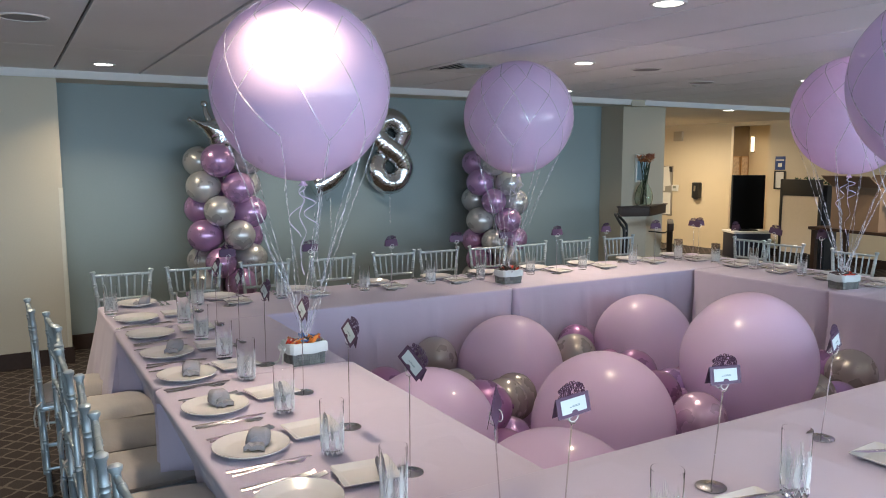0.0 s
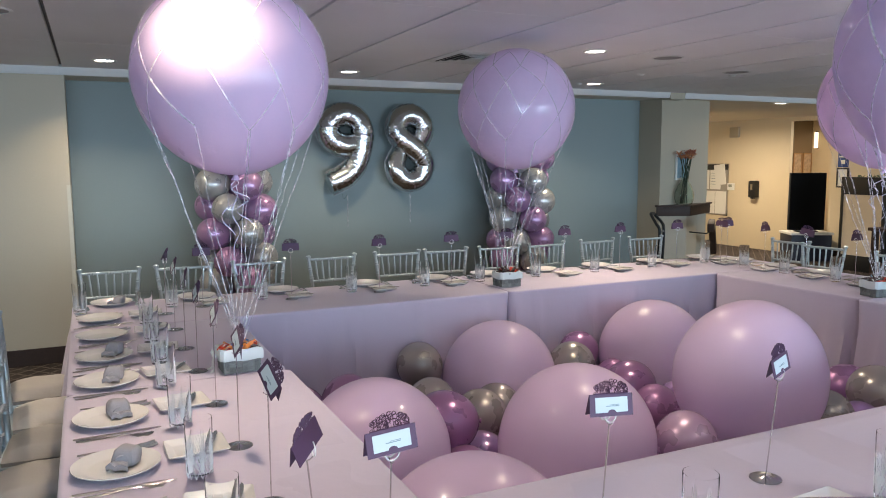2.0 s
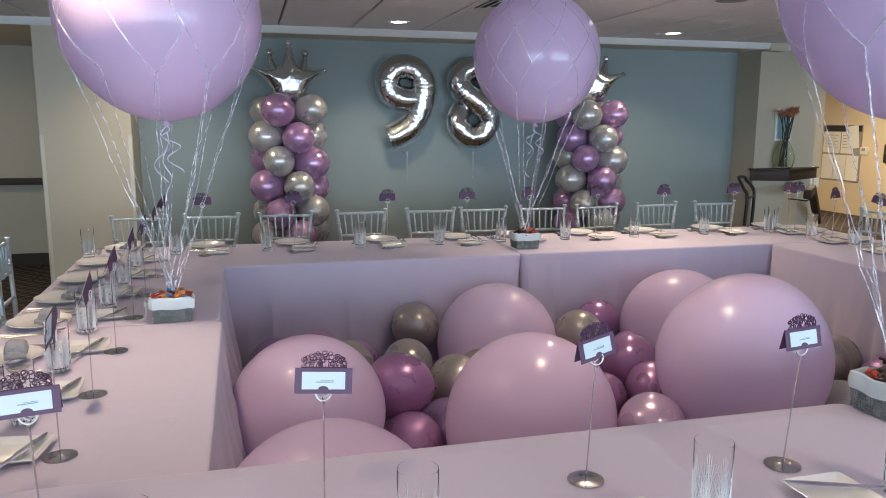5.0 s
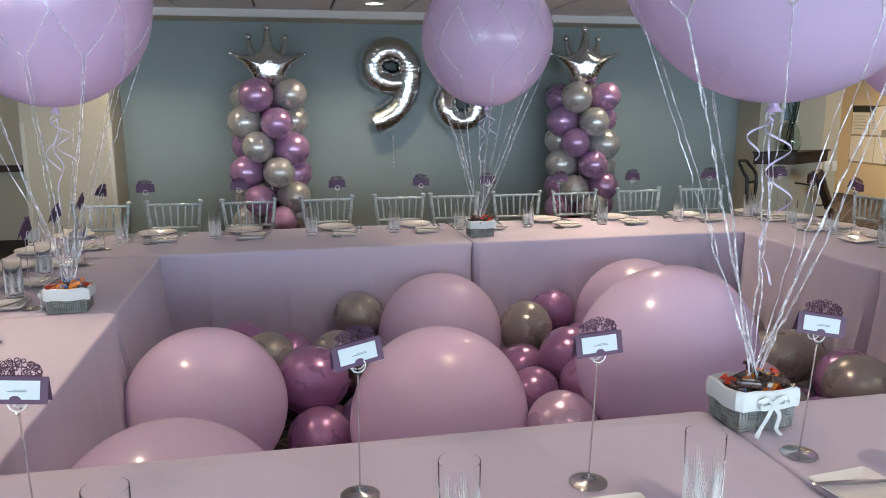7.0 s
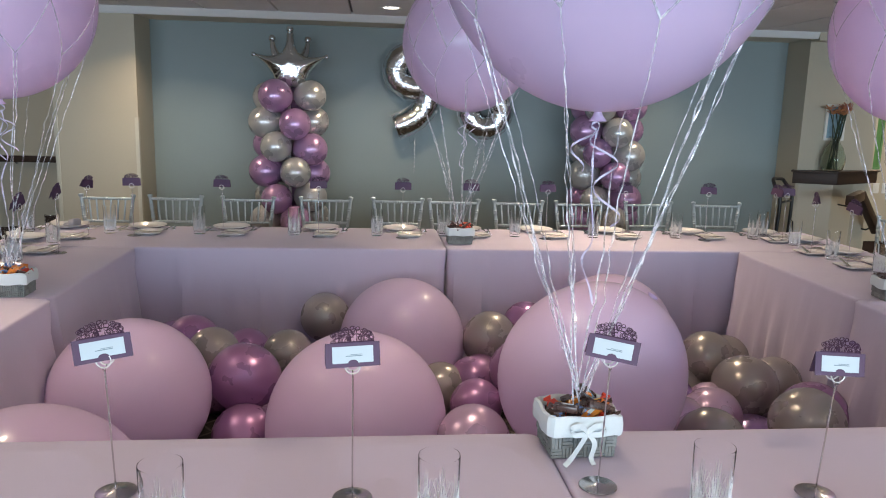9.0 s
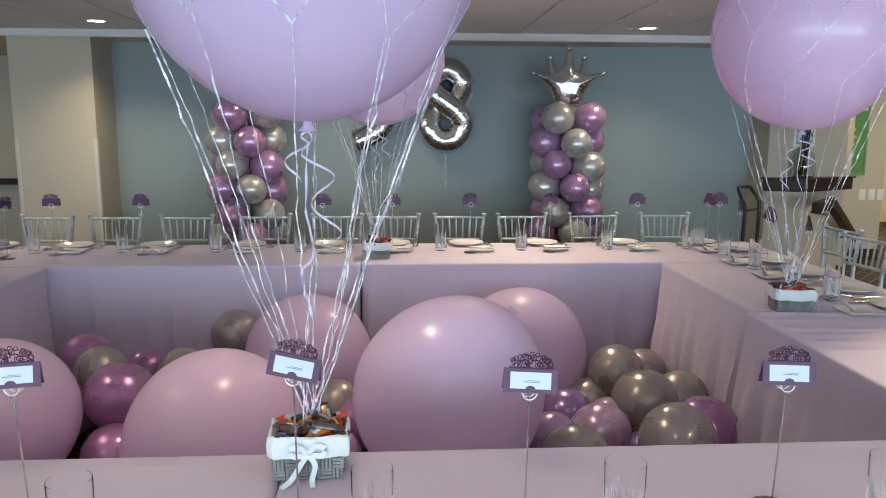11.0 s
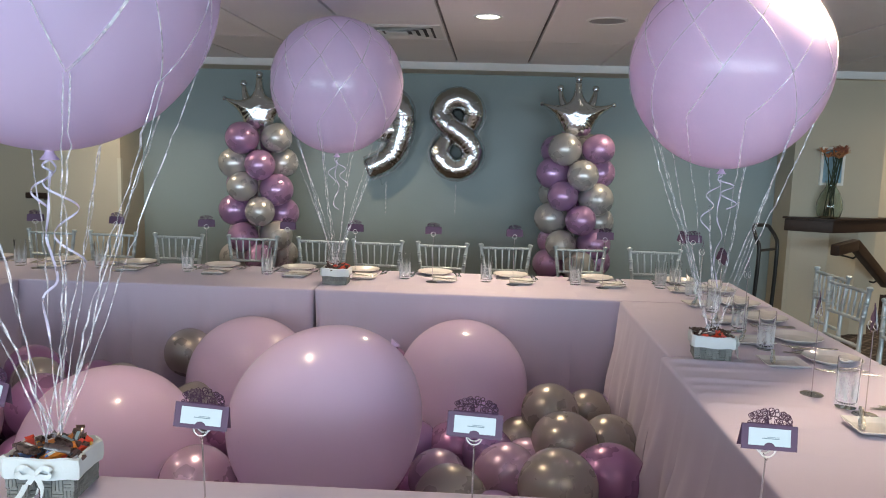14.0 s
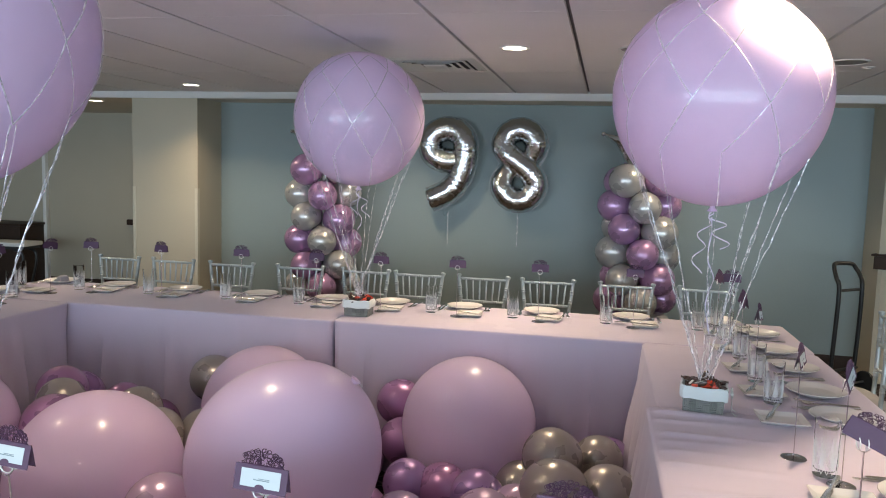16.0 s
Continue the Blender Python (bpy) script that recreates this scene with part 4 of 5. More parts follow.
G_, K_, V_, W_ = PEARL_GREY, PEARL_PINK, PEARL_VIOLET, PEARL_WINE_SHADE
NAMES = {id(PEARL_WINE_SHADE): "pearly shade-deepened wine purple", id(PEARL_GREY_SHADE): "pearly shade-darkened grey", id(PEARL_GREY): "pearly grey", id(PEARL_PURPLE): "pearly deep purple", id(PEARL_PINK): "pearly pale pink", id(PEARL_VIOLET): "pearly violet"}
SMALL = [((3.30, 4.70, 0.45), 0.126, G_), ((3.159, 4.226, 0.404), 0.116, G_), ((3.027, 3.811, 0.451), 0.137, W_), ((3.35, 4.08, 0.352), 0.125, G_), ((3.261, 3.90, 0.222), 0.12, V_),
         ((4.118, 4.43, 0.42), 0.130, G_), ((4.35, 4.69, 0.415), 0.118, W_), ((4.18, 4.00, 0.405), 0.132, W_), ((4.20, 3.83, 0.335), 0.12, W_), ((3.877, 3.274, 0.41), 0.126, K_),
         ((2.74, 4.228, 0.469), 0.12, W_), ((2.861, 4.066, 0.468), 0.112, G_), ((3.052, 3.654, 0.27), 0.125, W_), ((4.05, 4.28, 0.26), 0.12, W_), ((3.974, 3.863, 0.30), 0.111, W_),
         ((4.01, 4.15, 0.30), 0.115, W_), ((3.85, 4.125, 0.276), 0.118, G_), ((5.149, 4.246, 0.37), 0.130, G_), ((5.184, 3.914, 0.348), 0.137, G_), ((5.03, 3.93, 0.255), 0.105, K_),
         ((4.68, 3.45, 0.385), 0.105, K_), ((4.73, 3.29, 0.385), 0.120, G_), ((4.88, 3.23, 0.335), 0.110, V_), ((5.085, 3.292, 0.443), 0.132, G_), ((5.322, 3.622, 0.336), 0.135, W_),
         ((5.44, 3.66, 0.23), 0.10, V_), ((5.02, 4.235, 0.223), 0.118, G_), ((4.863, 3.991, 0.271), 0.110, V_), ((4.936, 3.708, 0.30), 0.122, K_), ((5.40, 4.66, 0.22), 0.121, V_),
         ((3.733, 4.046, 0.26), 0.10, W_), ((4.705, 4.062, 0.256), 0.11, W_), ((4.423, 4.442, 0.306), 0.11, W_), ((4.55, 4.06, 0.262), 0.105, V_), ((5.348, 4.446, 0.302), 0.115, G_),
         ((5.39, 4.05, 0.309), 0.125, G_), ((3.517, 4.219, 0.321), 0.125, G_), ((3.42, 4.40, 0.22), 0.11, W_), ((2.95, 4.42, 0.36), 0.11, W_), ((2.58, 4.55, 0.33), 0.14, W_),
         ((3.00, 4.62, 0.20), 0.13, W_), ((2.62, 4.30, 0.22), 0.13, W_), ((3.60, 3.98, 0.15), 0.13, W_), ((4.40, 3.86, 0.20), 0.12, W_), ((4.62, 3.72, 0.21), 0.12, W_), ((4.98, 3.48, 0.19), 0.12, W_),
         ((3.35, 4.60, 0.15), 0.14, W_), ((2.75, 4.55, 0.14), 0.14, W_), ((4.15, 4.60, 0.14), 0.14, W_), ((5.25, 4.45, 0.13), 0.13, W_), ((5.15, 3.75, 0.14), 0.14, V_), ((5.05, 3.10, 0.14), 0.14, W_),
         ((3.10, 3.95, 0.14), 0.14, W_), ((4.75, 3.10, 0.14), 0.14, W_), ((5.30, 2.85, 0.14), 0.14, W_), ((3.0, 3.15, 0.14), 0.14, W_), ((3.95, 2.92, 0.14), 0.14, W_), ((3.88, 3.55, 0.16), 0.14, W_),
         ((2.50, 4.05, 0.14), 0.14, W_), ((4.62, 4.62, 0.05), 0.05, W_), ((5.33, 3.25, 0.16), 0.14, W_), ((5.42, 4.30, 0.13), 0.12, K_)]
for k, (p, r, mat) in enumerate(SMALL):
    # greys in the pen take the copy with shade in its colour
    mat = PEARL_GREY_SHADE if mat is G_ else mat
    q = random.Random(100 + k)
    latex(p, r, mat, (q.uniform(-1, 1), q.uniform(-1, 1), q.uniform(-0.2, 1)), NAMES[id(mat)] + " balloon heaped between the giant ones", "small balloons in the pen", 0.016, 28)


def column_of_balloons(x, y, pattern, twist, top, step):
    """A tower of balloons in fours on a pole, with a foil crown on top."""
    tower = empty("balloon_column", pose(x, y, 0))
    part("pole", tube([(0, 0, 0.0), (0, 0, 1.72)], 0.012, 10), WHITE_PLASTIC, tower)
    part("base", lathe([(0, 0), (0.16, 0), (0.165, 0.012), (0.15, 0.02), (0.02, 0.03), (0, 0.03)], 28), WHITE_PLASTIC, tower)
    for i, row in enumerate(pattern):
        z = top - step * i
        for j, c in enumerate(row):
            a = radians(twist + 45 * (i % 2) + 90 * j)
            mat = {"P": PEARL_PURPLE, "G": PEARL_GREY}[c]
            r = 0.136
            q = random.Random(i * 7 + j)
            ob = part("balloon", balloon_mesh(r * q.uniform(0.93, 1.03), 1.16, 26, 16), mat, tower)
            d = Vector((math.cos(a), math.sin(a), q.uniform(-0.08, 0.08)))
            ob.matrix_basis = Matrix.Translation(d * 0.212 + Vector((0, 0, z + q.uniform(-0.008, 0.008)))) @ d.to_track_quat("Z", "Y").to_matrix().to_4x4()
    return tagged(tower, "tower of pearly purple and grey balloons before the teal wall", "balloon column", "balloon columns")


# each row goes round from its front balloon, turned by 45 degrees in every second row
LEFT_ROWS = ["PGPG", "PGPG", "GPGP", "GPGP", "PGPG", "PGPG", "GPGP"]
RIGHT_ROWS = ["GPGP", "GPGP", "PGPG", "PGPG", "GPGP", "GPGP", "PGPG", "PGPG"]
column_of_balloons(2.845, 7.53, LEFT_ROWS, 243, 1.585, 0.209)
column_of_balloons(5.62, 7.50, RIGHT_ROWS, 234, 1.563, 0.197)


def pillow(outline, depth, rings=16, centre=(0.0, 0.0), full=0.11):
    """A foil balloon: an outline in x and z, blown up towards both sides by the distance to its seam."""
    bm = bmesh.new()
    n = len(outline)
    segs = [(Vector(a), Vector(b)) for a, b in zip(outline, outline[1:] + outline[:1])]
    cx, cz = centre

    def puff(x, z):
        p = Vector((x, z))
        best = 9.0
        for a, b in segs:
            ab = b - a
            t = max(0, min(1, (p - a).dot(ab) / max(ab.length_squared, 1e-9)))
            best = min(best, (p - a - ab * t).length)
        q = min(best / full, 1.0)
        return depth * (1 - (1 - q) ** 2) ** 0.5
    for s in (-1, 1):
        c = bm.verts.new((cx, s * puff(cx, cz), cz))
        prev = None
        for k in range(1, rings + 1):
            f = math.sin(0.5 * math.pi * k / rings)
            row = []
            for i, (x, z) in enumerate(outline):
                px, pz = cx + (x - cx) * f, cz + (z - cz) * f
                h = puff(px, pz) if k < rings else 0.0
                row.append(bm.verts.new((px, s * (h + 0.004 * math.sin(i * 1.9) * f ** 4 * (1 - f) * 6), pz)))
            for i in range(n):
                i2 = (i + 1) % n
                if prev is None:
                    bm.faces.new((c, row[i], row[i2]))
                else:
                    bm.faces.new((prev[i], row[i], row[i2], prev[i2]))
            prev = row
    bmesh.ops.remove_doubles(bm, verts=bm.verts, dist=0.0003)
    return bm


def foil_crown(x, y, z, turn):
    c = empty("foil_crown", pose(x, y, z, 0, 0, turn))
    half = [(0.0, -0.27), (0.085, -0.262), (0.125, -0.225), (0.150, -0.16), (0.200, -0.085), (0.295, -0.012), (0.290, 0.010), (0.20, -0.008), (0.125, 0.000), (0.068, 0.032), (0.042, 0.085), (0.031, 0.15), (0.028, 0.185), (0.0, 0.192)]
    pts = half + [(-px, pz) for px, pz in half[-2:0:-1]]
    fine = []
    for a, b in zip(pts, pts[1:] + pts[:1]):
        for k in range(5):
            t = k / 5
            fine.append((a[0] + (b[0] - a[0]) * t, a[1] + (b[1] - a[1]) * t))
    part("crown_body", pillow(fine, 0.10, 18, (0.0, -0.06), 0.12), FOIL, c)
    for s in (-1, 1):
        part("back_point", tube(smooth_path([(s * 0.095, 0.035, -0.04), (s * 0.130, 0.055, 0.035), (s * 0.146, 0.070, 0.115)], 6), lambda t: 0.056 - 0.036 * t, 12, squash=0.75), FOIL, c)
    for px, py, pz, q in ((0, 0, 0.212, 0.030), (0.300, 0, 0.002, 0.019), (-0.300, 0, 0.002, 0.019), (0.148, 0.070, 0.138, 0.030), (-0.148, 0.070, 0.138, 0.030)):
        bm = bmesh.new()
        bmesh.ops.create_uvsphere(bm, u_segments=14, v_segments=8, radius=q, matrix=Matrix.Translation((px, py, pz)))
        part("crown_tip", bm, FOIL, c)
    return tagged(c, "shiny silver foil crown balloon on the balloon tower", "foil balloon", "foil crowns")


foil_crown(2.86, 7.50, 1.925, 6)
foil_crown(5.60, 7.45, 1.945, -4)


def foil_tube(keys, r, closed=False):
    """A puckered foil tube along a path of (x, z, forward, fullness)."""
    path = smooth_path([(x, -y, z) for x, z, y, q in keys], 14, closed)
    width = [v.x for v in smooth_path([(q, 0, 0) for x, z, y, q in keys], 14, closed)]
    n = 28
    bm = bmesh.new()
    rings = []
    m = len(path)
    rnd = random.Random(m)
    jag = [rnd.uniform(-1, 1) for _ in range(m)]
    for i, p in enumerate(path):
        d = (path[(i + 1) % m] - path[i - 1]) if closed else (path[min(i + 1, m - 1)] - path[max(i - 1, 0)])
        d.y = 0
        d.normalize()
        side = Vector((d.z, 0, -d.x))
        ring = []
        for k in range(n):
            a = 2 * math.pi * k / n
            c, s = math.cos(a), math.sin(a)
            seam = abs(c) ** 5
            pucker = 1 + 0.08 * seam * jag[i] - 0.085 * abs(c) ** 2 * math.sin(i * 2.1 + jag[i]) * (1 - seam)
            ring.append(bm.verts.new(p + side * c * r * width[i] * pucker + Vector((0, 1, 0)) * s * r * width[i] * 0.9 * (1 - 0.11 * abs(c) ** 1.5 * jag[i])))
        rings.append(ring)
    pairs = list(zip(rings, rings[1:])) + ([(rings[-1], rings[0])] if closed else [])
    for a, b in pairs:
        for k in range(n):
            bm.faces.new((a[k], a[(k + 1) % n], b[(k + 1) % n], b[k]))
    if not closed:
        for ring in (rings[0], rings[-1]):
            cv = bm.verts.new(sum((v.co for v in ring), Vector()) / n)
            for k in range(n):
                bm.faces.new((cv, ring[k], ring[(k + 1) % n]))
    return bm


def seam_flange(keys, r, closed):
    """The flat welded hem that runs round the outside of a foil balloon."""
    path = smooth_path([(x, -y * 0.3, z) for x, z, y, q in keys], 10, closed)
    m = len(path)
    bm = bmesh.new()
    rnd = random.Random(m + 1)
    for sgn in (-1, 1):
        prev = None
        for i in range(m + (1 if closed else 0)):
            p = path[i % m]
            d = (path[(i + 1) % m] - path[i % m - 1]) if closed else (path[min(i + 1, m - 1)] - path[max(i - 1, 0)])
            d.y = 0
            d.normalize()
            side = Vector((d.z, 0, -d.x)) * sgn
            if any((p - c).length < 0.22 and (p + side * r - c).length < (p - c).length for c in (Vector((0, p.y, 0.18)), Vector((0, p.y, -0.175)))[:2 if closed else 1]):
                prev = None
                continue
            w = 0.004 + 0.005 * rnd.random()
            row = [bm.verts.new(p + side * (r * 0.93) + Vector((0, 0.0012, 0))), bm.verts.new(p + side * (r + w) + Vector((0, 0.0015 * rnd.uniform(-1, 1), 0))), bm.verts.new(p + side * (r * 0.93) - Vector((0, 0.0012, 0)))]
            if prev:
                for a, b in ((0, 1), (1, 2)):
                    bm.faces.new((prev[a], prev[b], row[b], row[a]))
            prev = row
    return bm


def number_balloon(place, keys, closed, r):
    ob = empty("number_balloon", pose(*place))
    part("foil_body", foil_tube(keys, r, closed), FOIL, ob)
    if r:
        part("welded_hem", seam_flange(keys, r, closed), FOIL_HEM, ob)
    return ob


NINE = [(0.15, 0.10, -0.03, 0.75), (0.10, 0.05, -0.01, 0.95), (0.0, 0.03, 0, 1), (-0.115, 0.075, 0, 1), (-0.16, 0.175, 0, 1), (-0.115, 0.275, 0, 1), (0.0, 0.315, 0, 1), (0.115, 0.275, 0.01, 1), (0.168, 0.17, 0.02, 1),
        (0.155, 0.0, 0.01, 1), (0.105, -0.145, 0, 1), (0.01, -0.25, 0, 1), (-0.12, -0.315, 0, 0.95), (-0.155, -0.33, 0, 0.85)]
nine = number_balloon((3.915, 7.835, 1.675), NINE, False, 0.110)
part("tail", tube(smooth_path([(-0.03, 0, -0.42), (-0.015, 0.01, -0.47), (0.02, 0, -0.43)], 6), 0.008, 6, squash=0.3), FOIL, nine)
EIGHT = [(0.0, 0.01, -0.035, 0.7), (0.10, 0.075, -0.02, 0.85), (0.145, 0.185, 0, 1), (0.095, 0.28, 0, 1), (0.0, 0.315, 0, 1), (-0.095, 0.28, 0, 1), (-0.145, 0.19, 0.01, 1), (-0.095, 0.095, 0.025, 1), (0.0, 0.02, 0.03, 1), (0.095, -0.06, 0.025, 1),
         (0.15, -0.17, 0.01, 1), (0.095, -0.28, 0, 1), (0.0, -0.315, 0, 1), (-0.095, -0.28, 0, 1), (-0.15, -0.18, -0.005, 1), (-0.10, -0.07, -0.025, 0.85)]
eight = number_balloon((4.575, 7.835, 1.68), EIGHT, True, 0.106)
part("tail", tube(smooth_path([(0.0, 0, -0.41), (0.012, 0.01, -0.45), (-0.012, 0, -0.44)], 6), 0.008, 6, squash=0.3), FOIL, eight)
for ob, digit in ((nine, "nine"), (eight, "eight")):
    part("tape_tab", box((-0.02, 0.06, 0.30), (0.02, 0.134, 0.34)), WHITE_PLASTIC, ob)
    tagged(ob, "silver foil number %s balloon hanging against the teal wall" % digit, "foil balloon", "foil number balloons")
    x = 0.02 if digit == "nine" else 0.0
    pts = [(x + 0.004 * math.cos(k * 1.2), 0.004 * math.sin(k * 1.2), -0.44 - 0.0075 * k) for k in range(40)]
    part("curling_ribbon", tube(pts, 0.0030, 5), RIBBON, ob, "thin curled silver ribbon")


# ---- baskets with sweets ----
def basket(x, y, z, turn, bow_turn):
    b = empty("basket", pose(x, y, z + 0.003, 0, 0, turn))
    W, D = 0.070, 0.058
    part("body", prism([(-W + 0.012, -D + 0.012), (W - 0.012, -D + 0.012), (W - 0.012, D - 0.012), (-W + 0.012, D - 0.012)], 0, 0.066), WICKER, b)
    # woven cells: three flat canes each, lying across in one and upright in the next
    cell = bmesh.new()
    for k in (-1, 0, 1):
        add_box(cell, (-0.0112, -0.0030, 0.0072 * k - 0.0031), (0.0112, 0.0034, 0.0072 * k + 0.0031), 0.0012)
    proto = None
    for row in range(3):
        z = 0.0115 + 0.0215 * row
        grow = 0.955 + 0.025 * row
        for side in range(4):
            length = (W if side % 2 == 0 else D) * grow
            other = (D if side % 2 == 0 else W) * grow
            n = 6 if side % 2 == 0 else 5
            for k in range(n):
                u = -length + 2 * length * (k + 0.5) / n
                m = pose(0, 0, 0, 0, 0, 90 * side) @ pose(u, -other + 0.004, z, 0, 90 * ((k + row) % 2), 0)
                if proto is None:
                    proto = part("weave_cell", cell, WICKER, b)
                    ob = proto
                else:
                    ob = new("weave_cell", proto.data)
                    ob.parent = b
                ob.matrix_basis = m
    li = bmesh.new()
    ring = rounded_rect(-W, W, -D, D, 0.016, 0.012)
    prof = [(1.10, 0.048), (1.13, 0.056), (1.135, 0.074), (1.10, 0.088), (1.03, 0.091), (0.96, 0.085), (0.92, 0.055)]
    rows = []
    for f, z in prof:
        rows.append([li.verts.new((px * f + 0.0016 * math.sin(i * 1.7), py * f + 0.0016 * math.cos(i * 1.3), z + 0.0022 * math.sin(i * 0.9))) for i, (px, py, s) in enumerate(ring)])
    for a, c in zip(rows, rows[1:]):
        for i in range(len(ring)):
            li.faces.new((a[i], a[(i + 1) % len(ring)], c[(i + 1) % len(ring)], c[i]))
    part("liner", li, LINER, b, "white cotton liner folded over the rim")
    bow = bmesh.new()
    for s in (-1, 1):
        add_strip(bow, smooth_path([(0, -0.066, 0.062), (s * 0.018, -0.072, 0.078), (s * 0.034, -0.070, 0.072), (s * 0.026, -0.069, 0.058), (0, -0.067, 0.061)], 6), 0.010, lambda t: (0, 0.3, 1))
        add_strip(bow, smooth_path([(0, -0.067, 0.062), (s * 0.014, -0.071, 0.04), (s * 0.02 - 0.012, -0.072, 0.012), (s * 0.03 - 0.02, -0.085, 0.002)], 6), 0.010, lambda t: (1, 0.1, 0))
    off = 0.022 if bow_turn % 180 else 0.005
    bmesh.ops.transform(bow, matrix=pose(0, 0, 0, 0, 0, bow_turn) @ Matrix.Translation((0, -off, 0)), verts=bow.verts)
    part("bow", bow, LINER, b, "white ribbon bow")
    tagged(b, "grey woven basket with a white liner and bow", "basket", "sweet baskets")
    return b


def sweet(w):
    bm = bmesh.new()
    add_box(bm, (-w, -0.0105, -0.007), (w, 0.0105, 0.007), 0.0035)
    for s in (-1, 1):
        v = add_box(bm, (s * w - 0.001, -0.002, -0.002), (s * w + 0.001, 0.002, 0.002))
        for q in v:
            if q.co.x * s > w:
                q.co.x += s * 0.010
                q.co.y *= 4.5
                q.co.z *= 2.0
    return bm


def sweets(x, y, base, turn, mats, seed):
    r = random.Random(seed)
    for k in range(22):
        mat = mats[k % len(mats)]
        u, v = r.uniform(-0.055, 0.055), r.uniform(-0.037, 0.037)
        w = r.uniform(0.019, 0.030)
        ob = link("wrapped_sweet", sweet(w), mat)
        if k % 4 != 3:
            part("print", box((-w * 0.55, -0.0065, 0.0070), (w * 0.45, r.uniform(-0.002, 0.003), 0.0076)), PAPER if k % 3 else SKYBLUE, ob, "pale print on the wrapper")
        z = base + 0.080 + 0.030 * (1 - (u / 0.08) ** 2) * r.uniform(0.1, 1.0)
        ob.matrix_basis = pose(x, y, 0, 0, 0, turn) @ pose(u, v, z, r.uniform(-35, 35), r.uniform(-32, 32), r.uniform(0, 360))
        tagged(ob, {id(RED_WRAP): "red", id(ORANGE_WRAP): "orange", id(BROWN_WRAP): "dark brown", id(YELLOW_WRAP): "yellow", id(BLUE_WRAP): "blue"}[id(mat)] + " foil-wrapped sweet heaped in the basket", "sweet", "wrapped sweets")
    core = bmesh.new()
    bmesh.ops.create_uvsphere(core, u_segments=16, v_segments=8, radius=1)
    for v in core.verts:
        v.co = Vector((v.co.x * 0.062, v.co.y * 0.044, base + 0.058 + v.co.z * 0.022))
    ob = link("sweets_heap", core, BROWN_WRAP)
    ob.matrix_basis = pose(x, y, 0, 0, 0, turn)
    tagged(ob, "heap of dark wrapped sweets filling the basket", "sweets", kind="stuff")


# ---- big floating balloons ----
def floating_balloon(base, centre, r, material, seed):
    """A giant balloon in a ribbon net, tied to its basket."""
    q = random.Random(seed)
    f = empty("floating_balloon", pose(*base))
    C = Vector(centre) - Vector(base)
    bm = balloon_mesh(r, 1.0, 64, 40)
    ob = part("balloon", bm, material, f, "giant lilac balloon")
    ob.matrix_basis = Matrix.Translation(C)
    k = part("knot", knot_mesh(r, 0.024), material, f)
    k.matrix_basis = Matrix.Translation(C + Vector((0, 0, 0.06 * r)))
    n = 10
    a0 = q.uniform(0, 6.28)

    def on(a, e, lift=0.0025):
        return C + Vector((math.cos(a) * math.cos(e), math.sin(a) * math.cos(e), math.sin(e))) * (r + lift)

    def great(p, s, steps=8):
        out = []
        for k in range(steps + 1):
            v = (p - C).lerp(s - C, k / steps)
            out.append(C + v.normalized() * (r + 0.0025))
        return out
    levels = [(-0.62, 0.0), (-0.12, 0.5), (0.32, 0.0), (0.72, 0.5), (1.05, 0.0)]
    net = [[on(a0 + 2 * math.pi * (k + s) / n + q.uniform(-0.05, 0.05), e + q.uniform(-0.06, 0.06)) for k in range(n)] for e, s in levels]
    for i in range(len(levels) - 1):
        lean = 0 if levels[i][1] else -1
        for k in range(n):
            for d in (0, 1):
                if q.random() < 0.07:
                    continue
                p, s = net[i][k], net[i + 1][(k + d + lean) % n]
                m = bmesh.new()
                nor = (p - C).normalized()
                add_strip(m, great(p, s), q.uniform(0.0026, 0.0054), lambda t, nor=nor: nor.cross(Vector((0.2, 0.1, 1))), 0.0005)
                part("net_ribbon", m, RIBBON, f)
    tie = Vector((0, 0, 0.075))
    for k in range(n):
        p = net[0][k]
        # the ribbon leaves the balloon where it runs straight to the basket
        for side in ((-0.004, 0.004) if k % 3 == 0 else (0.0,)):
            end = tie + Vector((q.uniform(-0.018, 0.018), q.uniform(-0.018, 0.018), 0.01))
            start = p + Vector((side, side, 0))
            pts = []
            for t in (i / 30 for i in range(31)):
                w = start.lerp(end, t)
                dv = w - C
                if dv.length < r + 0.003:
                    w = C + dv.normalized() * (r + 0.003)
                w += Vector((math.sin(t * 9 + k) * 0.004, math.cos(t * 7 + k * 2) * 0.004, 0)) * math.sin(math.pi * t)
                w += Vector((q.uniform(-1, 1), q.uniform(-1, 1), 0)) * ((0.0052 if round(t * 30) % 4 == k % 4 else 0.0016) * min(1, 6 * (1 - t), 6 * t))
                pts.append(w)
            m = bmesh.new()
            tw = q.uniform(0, 6)
            add_strip(m, pts, q.uniform(0.0018, 0.0038), lambda t, tw=tw: (math.cos(tw + 3 * t + 0.8 * math.sin(31 * t)), math.sin(tw + 3 * t + 0.8 * math.sin(31 * t)), 0.3 * math.sin(47 * t)), 0.0006)
            part("tether_ribbon", m, RIBBON, f)
    # a limp curled ribbon from the knot: loose flat twists, drawn together at the knot
    z0, z1 = C.z - r - 0.05, C.z - r - 0.05 - q.uniform(0.26, 0.44)
    keys = []
    for i in range(9):
        t = i / 8
        a = i * 1.5 + q.uniform(-1.0, 1.0)
        rad = q.uniform(0.003, 0.022) * min(1, 3 * t)
